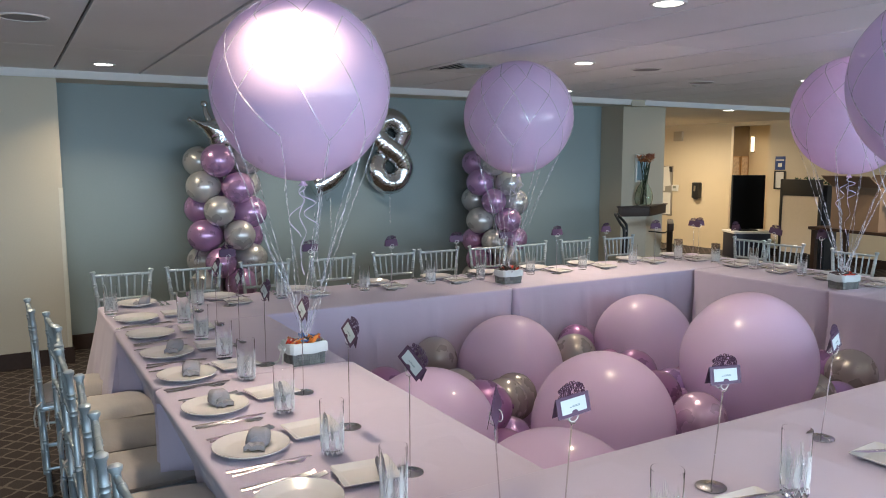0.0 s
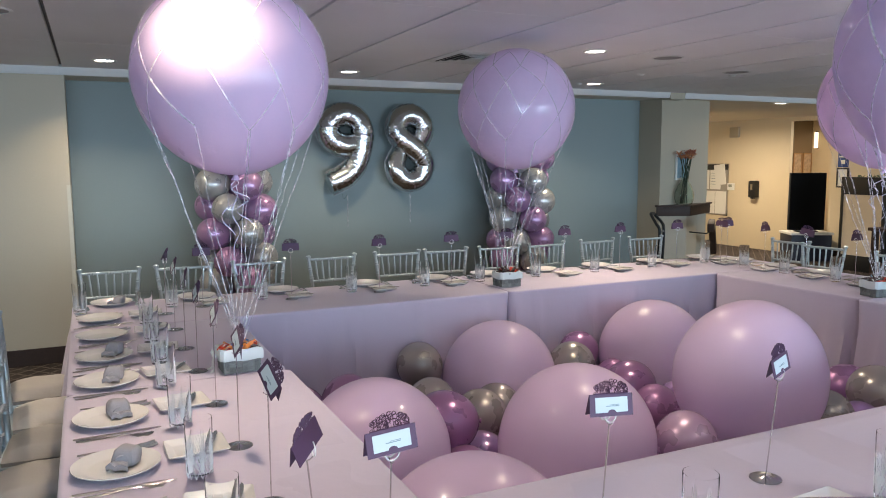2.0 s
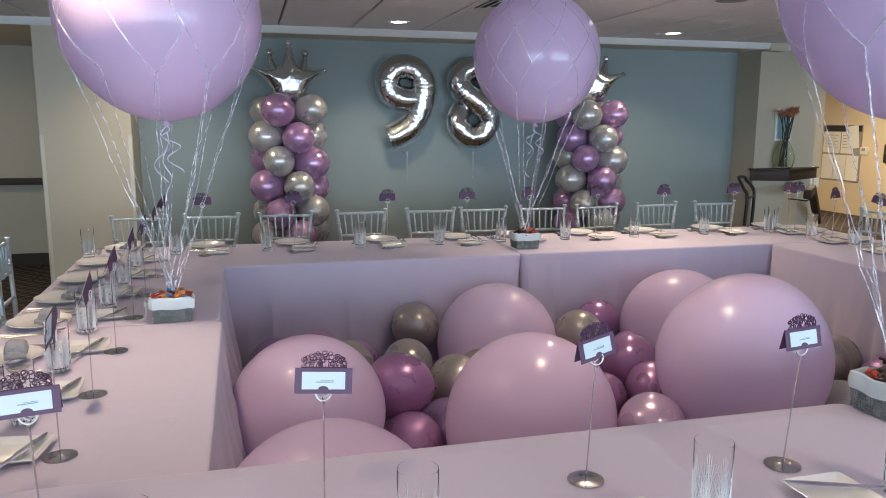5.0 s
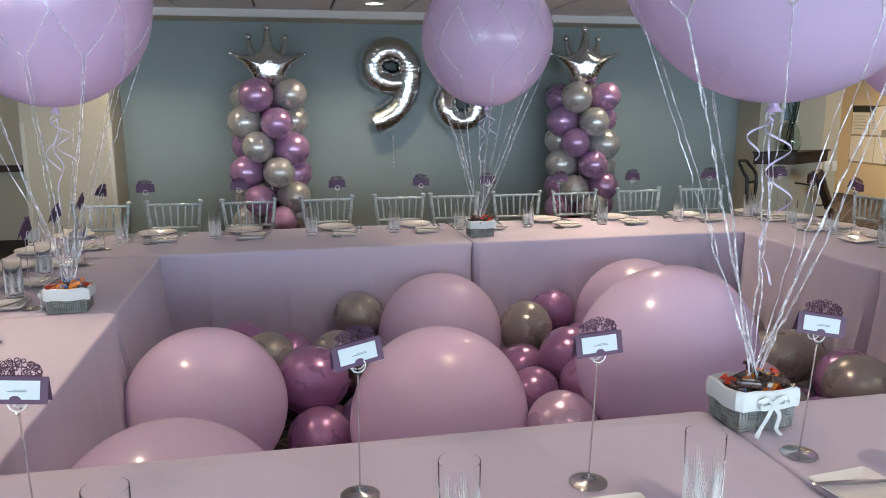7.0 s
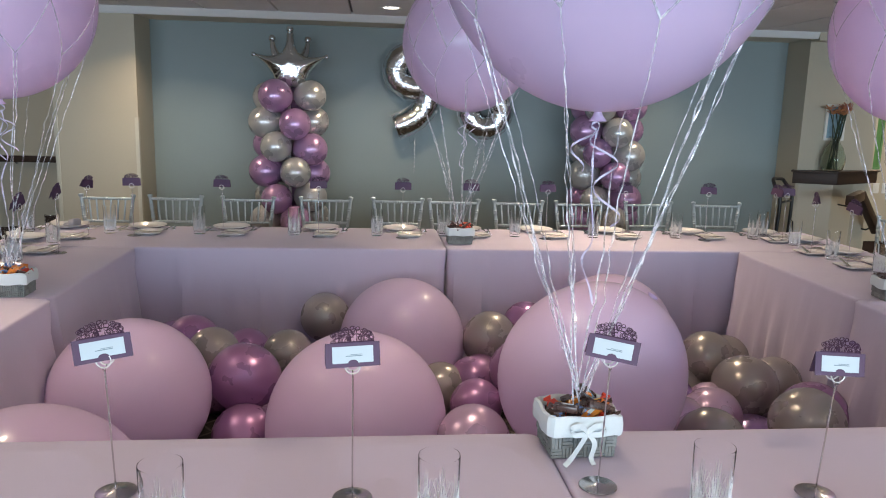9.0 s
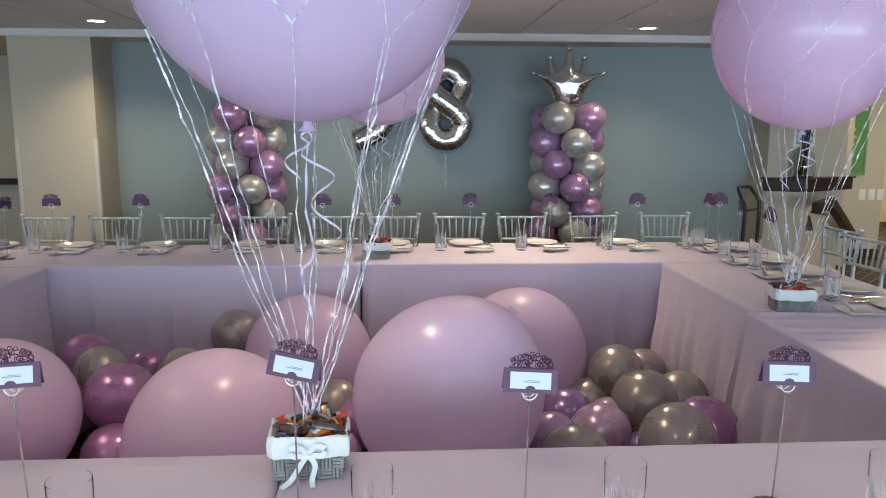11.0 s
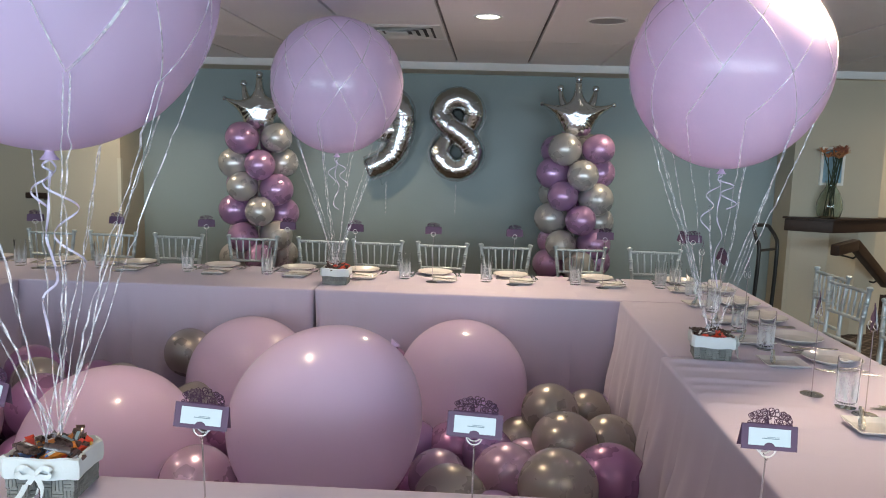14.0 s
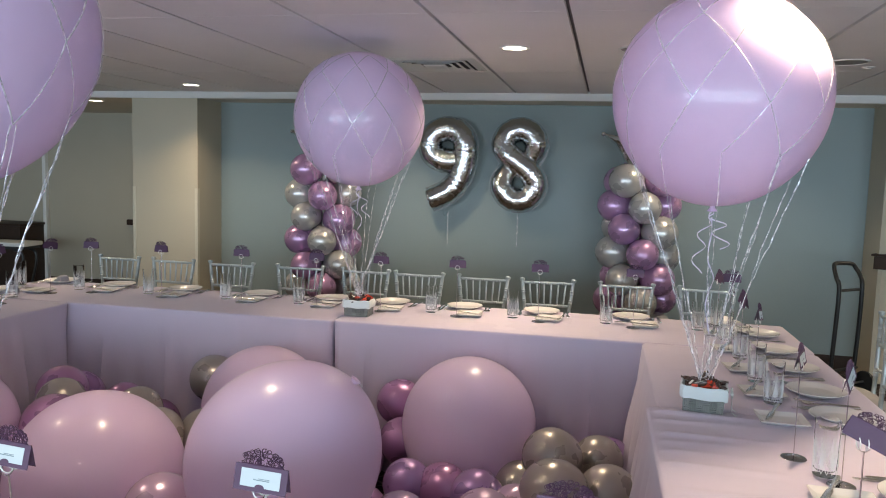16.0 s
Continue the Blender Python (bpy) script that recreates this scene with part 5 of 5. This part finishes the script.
        keys.append(Vector((C.x * (1 - t) + rad * math.cos(a), C.y * (1 - t) + rad * math.sin(a), z0 + (z1 - z0) * t + q.uniform(-0.008, 0.008))))
    m = bmesh.new()
    add_strip(m, smooth_path(keys, 5), 0.0048, lambda t: (math.cos(14 * t), math.sin(17 * t), 0.5), 0.0004)
    part("curled_ribbon", m, LILAC_RIBBON, f, "lilac curled ribbon")
    for k in range(2):
        a, turns = k * 2.6 + q.uniform(-0.4, 0.4), q.uniform(1.5, 2.8)
        ln, wide, out = q.uniform(0.10, 0.22), q.uniform(0.014, 0.028), q.uniform(0.008, 0.05)
        m = bmesh.new()
        top = C + Vector((0, 0, -r - 0.03))
        pts = []
        for i in range(25):
            t = i / 24
            b = a + 2 * math.pi * turns * t
            pts.append(top + Vector((math.cos(a), math.sin(a), 0)) * out * math.sin(math.pi * 0.5 * t) + Vector((math.cos(b), math.sin(b), 0)) * wide * min(1, 4 * t) + Vector((0, 0, -ln * t + 0.012 * math.sin(math.pi * t))))
        add_strip(m, pts, 0.0042, lambda t: (0.2, 0.2, 1), 0.0004)
        part("knot_ribbon", m, LILAC_RIBBON, f)
    return tagged(f, "giant lilac balloon in a ribbon net tied to a basket", "balloon", "floating balloons")


MIX_A = [BROWN_WRAP, BROWN_WRAP, ORANGE_WRAP, BROWN_WRAP, RED_WRAP, BROWN_WRAP, BROWN_WRAP, YELLOW_WRAP, BROWN_WRAP, BLUE_WRAP, BROWN_WRAP]
MIX_B = [BROWN_WRAP, RED_WRAP, BROWN_WRAP, BROWN_WRAP, BROWN_WRAP]
for k, (bx, by, turn, bow_turn, c, r, mat, mix) in enumerate([(2.18, 3.80, 2, -90, (2.193, 3.80, 1.870), 0.342, BALLOON_PINK, [ORANGE_WRAP, RED_WRAP, ORANGE_WRAP, BROWN_WRAP, ORANGE_WRAP, RED_WRAP, BLUE_WRAP, ORANGE_WRAP, BROWN_WRAP, YELLOW_WRAP]),
                                                     (4.02, 4.99, 0, 180, (4.032, 4.911, 1.865), 0.345, BALLOON, MIX_B),
                                                     (3.947, 2.322, 3, 0, (3.957, 2.335, 1.860), 0.325, BALLOON, MIX_A),
                                                     (5.69, 3.735, -8, 90, (5.68, 3.735, 1.865), 0.350, BALLOON_PINK, MIX_B)]):
    level = TN if by < YI0 else T
    basket(bx, by, level, turn, bow_turn)
    sweets(bx, by, level, turn, mix, 20 + k)
    floating_balloon((bx, by, level + 0.01), c, r, mat, k)

# ---- ceiling fittings ----
def downlight(x, y, z, watts, spread=125):
    d = empty("ceiling_downlight", pose(x, y, z))
    part("trim_ring", lathe([(0.062, 0.004), (0.064, -0.003), (0.080, -0.005), (0.083, 0.0), (0.083, 0.004)], 32, closed_ends=False), WHITE_TRIM, d)
    part("lens", lathe([(0, -0.001), (0.063, -0.001), (0.063, 0.003), (0, 0.003)], 32), LAMP_GLOW, d, "glowing round lens")
    tagged(d, "recessed round ceiling lamp, switched on", "downlight", "ceiling lamps")
    area_lamp("downlight_glow", (x, y, z - 0.012), (x, y, 0), 0.10, 0.10, watts, WARM, True, spread)


# the lamp at 9.6, 5.3 is added out of view to brighten the right
for x, y, w in DOWNLIGHTS + [(9.6, 5.3, 26)]:
    downlight(x, y, CEIL, w)
for x, y, w in ((9.40, 7.68, 26), (10.74, 10.27, 58), (13.0, 9.4, 28), (0.26, 7.9, 9)):
    downlight(x, y, LOW, w, 168)


def speaker(x, y):
    s = empty("ceiling_speaker", pose(x, y, CEIL))
    part("rim", lathe([(0.098, 0.0), (0.10, -0.006), (0.112, -0.004), (0.114, 0.002)], 36, closed_ends=False), WHITE_TRIM, s)
    part("grille", lathe([(0, -0.003), (0.10, -0.003), (0.10, 0.003), (0, 0.003)], 36), shader("speaker_mesh", (0.30, 0.29, 0.29), 0.7, grain=0.3, scale=700), s)
    return tagged(s, "round grey ceiling speaker", "speaker", "ceiling speakers")


speaker(5.47, 5.25)
speaker(1.32, 5.18)
speaker(6.63, 5.73)


def vent():
    """A square diffuser: sloping rings one inside the other."""
    v = empty("ceiling_vent", pose(4.24, 5.815, CEIL))

    def ring(h, w, z0, z1):
        bm = bmesh.new()
        rows = [[bm.verts.new((sx * q, sy * q, z)) for sx, sy in ((-1, -1), (1, -1), (1, 1), (-1, 1))] for q, z in ((h, z0), (h - w, z1), (h - w, z1 + 0.002), (h, z0 + 0.002))]
        for a, b in zip(rows, rows[1:] + rows[:1]):
            for k in range(4):
                bm.faces.new((a[k], a[(k + 1) % 4], b[(k + 1) % 4], b[k]))
        return bm
    part("frame", ring(0.285, 0.045, -0.003, -0.010), WHITE_TRIM, v)
    # dark sheet in place of the duct; the opening's shade is its colour
    part("backing", box((-0.24, -0.24, -0.002), (0.24, 0.24, 0.004)), shader("vent_opening_shade", (0.03, 0.03, 0.03), 0.9), v)
    for h in (0.225, 0.175, 0.125):
        part("slat", ring(h, 0.032, -0.014, -0.004), WHITE_TRIM, v)
    part("core", box((-0.07, -0.07, -0.014), (0.07, 0.07, -0.008), 0.002), WHITE_TRIM, v)
    return tagged(v, "square white ceiling vent with sloping rings", "vent")


vent()
for x, y in ((6.03, 6.21), (6.0, 7.06), (6.80, 5.94)):
    ob = link("sprinkler", lathe([(0, -0.012), (0.018, -0.012), (0.02, -0.008), (0.035, -0.004), (0.037, 0.002), (0, 0.002)], 20), WHITE_TRIM)
    ob.matrix_basis = pose(x, y, CEIL)
    tagged(ob, "small white ceiling sprinkler cover", "sprinkler", "sprinklers")

# ---- by the pillar ----
vase = empty("vase", pose(7.80, 7.55, 1.0485) @ Matrix.Scale(1.26, 4))
part("glass_body", lathe([(0, 0.0), (0.055, 0.0), (0.072, 0.012), (0.085, 0.06), (0.082, 0.11), (0.060, 0.17), (0.036, 0.205), (0.031, 0.225), (0.040, 0.25), (0.037, 0.25), (0.028, 0.225), (0.033, 0.205), (0.056, 0.17), (0.077, 0.11), (0.080, 0.06), (0.068, 0.016), (0, 0.012)], 36),
     GREEN_GLASS, vase, "clear pale green glass")
r = random.Random(9)
RUST_ORANGE = shader("orange_flower", (0.50, 0.20, 0.08), 0.7, grain=0.25)
for k in range(13):
    a = r.uniform(0, 6.28)
    tip = Vector((0.02 + 0.095 * math.cos(a) * r.uniform(0.3, 1), 0.05 * math.sin(a), r.uniform(0.40, 0.47)))
    foot = Vector((-0.035 * math.cos(a), -0.03 * math.sin(a), 0.02))
    part("stem", tube(smooth_path([foot, (0.004 * k - 0.016, 0, 0.22), tip], 6), 0.0035, 5), STEM, vase)
    fl = bmesh.new()
    for p in range(9):
        b = p * 0.698 + k
        d = Vector((math.cos(b), math.sin(b), 0.5 + 0.5 * (p % 2))).normalized()
        m = Matrix.Translation(tip + d * 0.022) @ d.to_track_quat("Z", "Y").to_matrix().to_4x4() @ Matrix.Diagonal((0.006, 0.003, 0.028, 1))
        bmesh.ops.create_uvsphere(fl, u_segments=7, v_segments=5, radius=1, matrix=m)
    part("bloom", fl, FLOWER if k % 3 else RUST_ORANGE, vase, "rust red bloom")
tagged(vase, "glass vase with rust red flowers on the dark shelf", "vase")


def framed_picture(name, m, w, h, art, frame_mat, label, blobs=()):
    p = empty(name, m)
    fr = bmesh.new()
    for lo, hi in (((-w, -0.02, -h), (-w + 0.022, 0, h)), ((w - 0.022, -0.02, -h), (w, 0, h)), ((-w + 0.022, -0.02, -h), (w - 0.022, 0, -h + 0.022)), ((-w + 0.022, -0.02, h - 0.022), (w - 0.022, 0, h))):
        add_box(fr, lo, hi)
    part("frame", fr, frame_mat, p)
    part("picture", box((-w + 0.022, -0.012, -h + 0.022), (w - 0.022, -0.002, h - 0.022)), art, p)
    for bx, bz, rx, rz, mat, a in blobs:
        bm = bmesh.new()
        bmesh.ops.create_uvsphere(bm, u_segments=12, v_segments=6, radius=1, matrix=pose(bx, -0.0125, bz, 0, a, 0) @ Matrix.Diagonal((rx, 0.0015, rz, 1)))
        part("paint", bm, mat, p)
    return tagged(p, label, "picture")


framed_picture("framed_picture", pose(7.83, 7.645, 1.49, 0, 0, 8.4), 0.108, 0.165, SKYBLUE, PAPER, "white-framed blue picture on the pillar above the shelf")
sun = [(-0.13 + 0.085 * math.cos(a), 0.0 + 0.12 * math.sin(a), 0.026, 0.10, YELLOW, 90 - math.degrees(a)) for a in (-1.25 + k * 0.42 for k in range(7))] + [(-0.135, 0.0, 0.022, 0.06, CARDBOARD, 0)]
framed_picture("sunflower_picture", pose(9.18, 9.098, 1.39), 0.18, 0.42, shader("meadow_print", (0.09, 0.24, 0.07), 0.6, grain=0.3, scale=18), shader("meadow_edge", (0.12, 0.27, 0.10), 0.6), "unframed canvas print of a yellow sunflower on green", sun)
part("paint", box((-0.155, -0.0135, 0.29), (0.155, -0.0121, 0.395)), shader("pale_sky_print", (0.55, 0.62, 0.58), 0.6, grain=0.15, scale=20), bpy.data.objects["sunflower_picture"])
for x in (9.36, 9.47, 9.575):
    s = empty("light_switch", pose(x, 9.1, 0.75))
    part("plate", box((-0.037, -0.006, -0.06), (0.037, 0.0, 0.06), 0.003), WHITE_PLASTIC, s)
    part("rocker", box((-0.016, -0.010, -0.032), (0.016, -0.006, 0.032), 0.002), WHITE_PLASTIC, s)
    tagged(s, "white rocker light switch on the beige wall", "light switch", "light switches")

rail = empty("handrail", pose(0, 0, 0))
ends = [Vector(p) for p in ((7.60, 6.93, 0.845), (7.87, 7.19, 0.862), (8.42, 7.70, 0.475))]
for name, a, b in (("rail_end", ends[0], ends[1]), ("rail", ends[1], ends[2])):
    bm = bmesh.new()
    add_box(bm, (-0.035, -0.02, -0.045), (0.035, (b - a).length + 0.01, 0.045), 0.014, Matrix.Translation(a) @ (b - a).to_track_quat("Y", "Z").to_matrix().to_4x4())
    part(name, bm, DARK_WOOD, rail)
for t in (0.15, 0.8):
    p = ends[1].lerp(ends[2], t)
    part("bracket", tube([p + Vector((0, 0, -0.03)), p + Vector((-0.02, 0.06, -0.07)), p + Vector((-0.05, 0.42, -0.07))], 0.008, 8), BLACK, rail)
tagged(rail, "dark wooden handrail sloping down beside the pillar", "handrail")

# hand truck against the teal wall
truck = empty("hand_truck", pose(7.15, 7.25, 0, 0, 0, 220) @ Matrix.Diagonal((1, 1, 1.035, 1)))
LOOP_W = 1.24
loop = [(-0.115, 0.03, 0.03), (-0.115, 0.05, 0.45), (-0.105, 0.06, 0.78), (-0.12, 0.03, 0.86), (-0.14, -0.03, 0.915), (-0.125, -0.05, 0.945), (-0.03, -0.05, 0.955), (0.04, -0.05, 0.955), (0.075, -0.03, 0.93), (0.105, 0.02, 0.86), (0.118, 0.06, 0.78), (0.115, 0.05, 0.45), (0.115, 0.03, 0.03)]
part("frame_tube", tube(smooth_path([(x * LOOP_W, y, z) for x, y, z in loop], 6), 0.016, 10), BLACK, truck)
for z in (0.18, 0.77):
    part("crossbar", tube([(-0.15, 0.055, z), (0.15, 0.055, z)], 0.011, 8), BLACK, truck)
part("toe_plate", box((-0.19, -0.20, 0.0), (0.19, 0.02, 0.012), 0.004), BLACK, truck)
for s in (-1, 1):
    w = part("wheel", lathe([(0.0, -0.018), (0.05, -0.018), (0.075, -0.014), (0.08, 0.0), (0.075, 0.014), (0.05, 0.018), (0.0, 0.018)], 24, Matrix.Translation((s * 0.19, 0.10, 0.08)) @ pose(0, 0, 0, 0, 90, 0)), BLACK, truck)
part("axle", tube([(-0.19, 0.10, 0.08), (0.19, 0.10, 0.08)], 0.008, 8), STEEL, truck)
tagged(truck, "black steel hand truck leaning by the teal wall", "hand truck")

# ---- lobby ----
board = empty("notice_board", pose(12.19, 11.60, 1.0, 0, 0, -90) @ Matrix.Diagonal((1.08, 1, 1, 1)))
part("panel", box((-0.40, 0.0, -0.47), (0.40, 0.012, 0.47), 0.004), CHROME, board)
part("backing", box((-0.385, -0.004, -0.455), (0.385, 0.0, 0.455)), shader("grey_felt", (0.30, 0.28, 0.24), 0.9), board)
part("header", box((-0.385, -0.009, 0.36), (0.385, -0.005, 0.455)), BLACK, board)
for x0, z0, x1, z1, tilt in ((-0.37, -0.44, -0.13, -0.03, 0), (-0.12, -0.44, 0.12, -0.03, 0), (0.13, -0.44, 0.37, -0.03, 0), (-0.37, 0.0, -0.02, 0.35, 0), (0.0, 0.0, 0.24, 0.35, 0), (0.14, 0.05, 0.38, 0.42, -8)):
    bm = bmesh.new()
    add_box(bm, (x0, -0.011, z0), (x1, -0.0095, z1), 0, pose(0, -0.004 * (tilt != 0), 0, 0, tilt, 0))
    sh = part("sheet", bm, PAPER, board)
    if z0 >= -0.03 and not tilt:
        for k in range(5):
            w = box((x0 + 0.03, -0.0125, z1 - 0.06 - 0.05 * k), (x1 - 0.05 - 0.03 * (k % 2), -0.0112, z1 - 0.052 - 0.05 * k))
            part("writing", w, INK, sh)
tagged(board, "notice board with white paper sheets on the cream wall", "notice board")
th = empty("thermostat", pose(12.2, 11.10, 1.06, 0, 0, -90))
part("housing", box((-0.075, -0.028, -0.06), (0.075, 0, 0.06), 0.008), WHITE_PLASTIC, th)
part("display", box((-0.045, -0.030, -0.008), (0.03, -0.028, 0.04)), shader("lcd_grey", (0.25, 0.27, 0.22), 0.3), th)
tagged(th, "white wall thermostat with a grey display", "thermostat")
sd = empty("soap_dispenser", pose(12.2, 10.55, 1.04, 0, 0, -90))
part("housing", box((-0.075, -0.11, -0.15), (0.075, 0, 0.14), 0.022), BLACK, sd)
part("window", box((-0.022, -0.114, -0.02), (0.022, -0.109, 0.08), 0.002), CHROME, sd)
part("spout", box((-0.03, -0.10, -0.17), (0.03, -0.04, -0.14), 0.006), BLACK, sd)
tagged(sd, "black wall-mounted sanitiser dispenser", "dispenser")
cab = empty("cabinet", pose(11.74, 9.13, 0, 0, 0, -28))
part("body", box((-0.30, -0.22, 0.0), (0.30, 0.22, 0.40), 0.006), shader("navy_laminate", (0.012, 0.014, 0.03), 0.4), cab)
part("worktop", box((-0.32, -0.24, 0.401), (0.32, 0.24, 0.435), 0.005), WHITE_TRIM, cab, "white worktop")
tagged(cab, "navy cabinet with a white top", "cabinet")
tv = empty("television", pose(11.70, 9.10, 0.436, 0, 0, -28))
part("screen", box((-0.265, -0.02, 0.03), (0.265, 0.0, 0.90), 0.006), BLACK_GLOSS, tv)
part("housing", box((-0.27, 0.001, 0.025), (0.27, 0.05, 0.905), 0.01), BLACK, tv)
part("stand", box((-0.15, -0.08, 0.0), (0.15, 0.10, 0.02), 0.004), BLACK, tv)
part("neck", box((-0.04, 0.002, 0.02), (0.04, 0.03, 0.06)), BLACK, tv)
tagged(tv, "tall black switched-off screen on the cabinet", "screen")
ex = link("wall_box", box((-0.10, -0.05, -0.09), (0.10, 0, 0.09), 0.01), shader("beige_plastic", (0.42, 0.36, 0.26), 0.5))
ex.matrix_basis = pose(12.2, 11.05, 2.02, 0, 0, -90)
tagged(ex, "beige wall box high on the cream wall", "wall box")
sg = empty("door_sign", pose(12.2, 8.90, 1.53, 0, 0, -90))
part("panel", box((-0.09, -0.008, -0.11), (0.09, 0, 0.11), 0.002), BLUE, sg)
part("symbol", box((-0.035, -0.0095, -0.06), (0.035, -0.008, 0.0), 0.001), PAPER, sg)
part("writing", box((-0.07, -0.0095, 0.04), (0.07, -0.008, 0.06)), PAPER, sg)
tagged(sg, "small blue wall sign with white marks", "sign")
framed_picture("framed_notice", pose(12.195, 8.89, 1.26, 0, 0, -90), 0.10, 0.15, PAPER, BLACK, "black-framed white notice on the wall")
for k, (y, z) in enumerate(((13.235, 1.46), (13.48, 1.46))):
    framed_picture("lobby_picture", pose(y, 10.598, z, 0, 0, 0), 0.11, 0.19, SEPIA, shader("gilt_frame", (0.30, 0.17, 0.07), 0.4), "wood-framed picture in the room past the doorway")
lamp = empty("wall_lamp", pose(13.6, 10.50, 1.88, 0, 0, -90))
part("back_plate", box((-0.035, -0.012, -0.16), (0.035, 0, 0.16), 0.003), CHROME, lamp)
part("diffuser", box((-0.025, -0.05, -0.14), (0.025, -0.012, 0.14), 0.006), glow("lit_diffuser", (1.0, 0.85, 0.6), 1.8), lamp, "glowing white diffuser")
tagged(lamp, "narrow lit wall lamp in the room past the doorway", "wall lamp")
pn = empty("folding_screen", pose(11.3, 7.89, 0, 0, 0, -90))
fr = bmesh.new()
for lo, hi in (((-0.33, -0.02, 0), (-0.29, 0.02, 1.30)), ((0.29, -0.02, 0), (0.33, 0.02, 1.30)), ((-0.29, -0.02, 1.06), (0.29, 0.02, 1.30)), ((-0.29, -0.02, 0.0), (0.29, 0.02, 0.22))):
    add_box(fr, lo, hi, 0.003)
part("frame", fr, BLACK, pn)
part("panel", box((-0.29, -0.008, 0.22), (0.29, 0.008, 1.06)), shader("cream_fabric", (0.62, 0.53, 0.40), 0.8), pn, "cream fabric panel")
tagged(pn, "black-framed folding screen with a cream panel", "screen")


def carton(x, y, z, turn, w, d, h, open_top):
    c = empty("cardboard_box", pose(x, y, z, 0, 0, turn))
    bm = bmesh.new()
    t = 0.006
    for lo, hi in (((-w, -d, 0), (w, -d + t, h)), ((-w, d - t, 0), (w, d, h)), ((-w, -d + t, 0), (-w + t, d - t, h)), ((w - t, -d + t, 0), (w, d - t, h)), ((-w + t, -d + t, 0), (w - t, d - t, t))):
        add_box(bm, lo, hi)
    part("carton", bm, CARDBOARD, c)
    for s in (-1, 1):
        f = bmesh.new()
        add_box(f, (-w, 0, -t / 2), (w, d * 0.9, t / 2), 0, pose(0, s * d, h, 0, 0, 0) @ pose(0, 0, 0, 35 if open_top else 0, 0, 0 if s > 0 else 180))
        part("flap", f, CARDBOARD, c)
    return tagged(c, "open brown cardboard box with raised flaps" if open_top else "closed brown cardboard box", "box", "cardboard boxes")


tb = empty("side_table", pose(10.38, 6.22, 0, 0, 0, 84))
part("top", box((-0.7, -0.35, 0.70), (0.7, 0.35, 0.74), 0.008), DARK_WOOD, tb)
for sx in (-1, 1):
    for sy in (-1, 1):
        part("leg", box((sx * 0.64 - 0.03, sy * 0.29 - 0.03, 0), (sx * 0.64 + 0.03, sy * 0.29 + 0.03, 0.70), 0.004), DARK_WOOD, tb)
tagged(tb, "dark wooden table carrying cardboard boxes", "table")
carton(10.33, 6.29, 0.741, 80, 0.34, 0.26, 0.52, True)
carton(10.38, 5.70, 0.741, 98, 0.22, 0.22, 0.42, True)
pl = empty("planter", pose(11.55, 7.89, 0))
part("trough", box((-0.14, -0.34, 0), (0.14, 0.34, 1.22), 0.01), shader("graphite_planter", (0.03, 0.03, 0.032), 0.5), pl)
lv = bmesh.new()
for k in range(90):
    p = Vector((r.uniform(-0.14, 0.14), r.uniform(-0.34, 0.34), 1.22 + r.uniform(0, 0.10)))
    d = Vector((r.uniform(-1, 1), r.uniform(-1, 1), r.uniform(0.2, 1))).normalized()
    bmesh.ops.create_uvsphere(lv, u_segments=5, v_segments=4, radius=1, matrix=Matrix.Translation(p) @ d.to_track_quat("Z", "Y").to_matrix().to_4x4() @ Matrix.Diagonal((0.014, 0.004, 0.035, 1)))
part("leaves", lv, GREEN, pl, "dark green leaves")
tagged(pl, "tall dark planter with a low green hedge", "planter")

# ---- alcove ----
desk = empty("keyboard_stand", pose(-1.55, 8.6, 0, 0, 0, 6))
part("top", box((-0.62, -0.17, 0.62), (0.42, 0.17, 0.665), 0.008), WHITE_TRIM, desk, "white top")
part("shelf", box((-0.60, -0.15, 0.585), (0.40, 0.15, 0.619), 0.004), BLACK, desk)
for s in (-0.5, 0.25):
    part("leg", tube(smooth_path([(s, -0.12, 0.58), (s + 0.10, -0.12, 0.54), (s + 0.11, -0.12, 0.40), (s + 0.02, -0.12, 0.05), (s - 0.02, -0.12, 0.01)], 6), 0.016, 8), BLACK, desk)
    part("leg", tube(smooth_path([(s, 0.12, 0.58), (s + 0.10, 0.12, 0.54), (s + 0.11, 0.12, 0.40), (s + 0.02, 0.12, 0.05), (s - 0.02, 0.12, 0.01)], 6), 0.016, 8), BLACK, desk)
tagged(desk, "white-topped stand on bent black metal legs", "stand")
cbx = empty("dark_cabinet", pose(-2.2, 9.25, 0))
part("body", box((-0.75, -0.22, 0), (0.55, 0.24, 0.80), 0.008), DARK_WOOD, cbx)
part("worktop", box((-0.77, -0.24, 0.801), (0.57, 0.245, 0.83), 0.006), DARK_WOOD, cbx)
tagged(cbx, "low dark wooden cabinet in the alcove", "cabinet")
post = link("trim_alcove_post", box((-1.66, 9.44, 0), (-1.61, 9.5, 1.84), 0.006), WHITE_TRIM)
tagged(post, "white painted upright trim on the alcove wall", "trim", kind="structure")
hr = empty("wall_rail", pose(0.45, 9.5, 0.88))
part("rail", box((-0.9, -0.09, -0.035), (0.12, -0.04, 0.035), 0.012), DARK_WOOD, hr)
for x in (-0.7, 0.02):
    part("bracket", tube([(x, -0.06, -0.03), (x, -0.03, -0.05), (x, 0.0, -0.05)], 0.007, 8), BLACK, hr)
tagged(hr, "dark wooden wall rail in the alcove", "handrail")
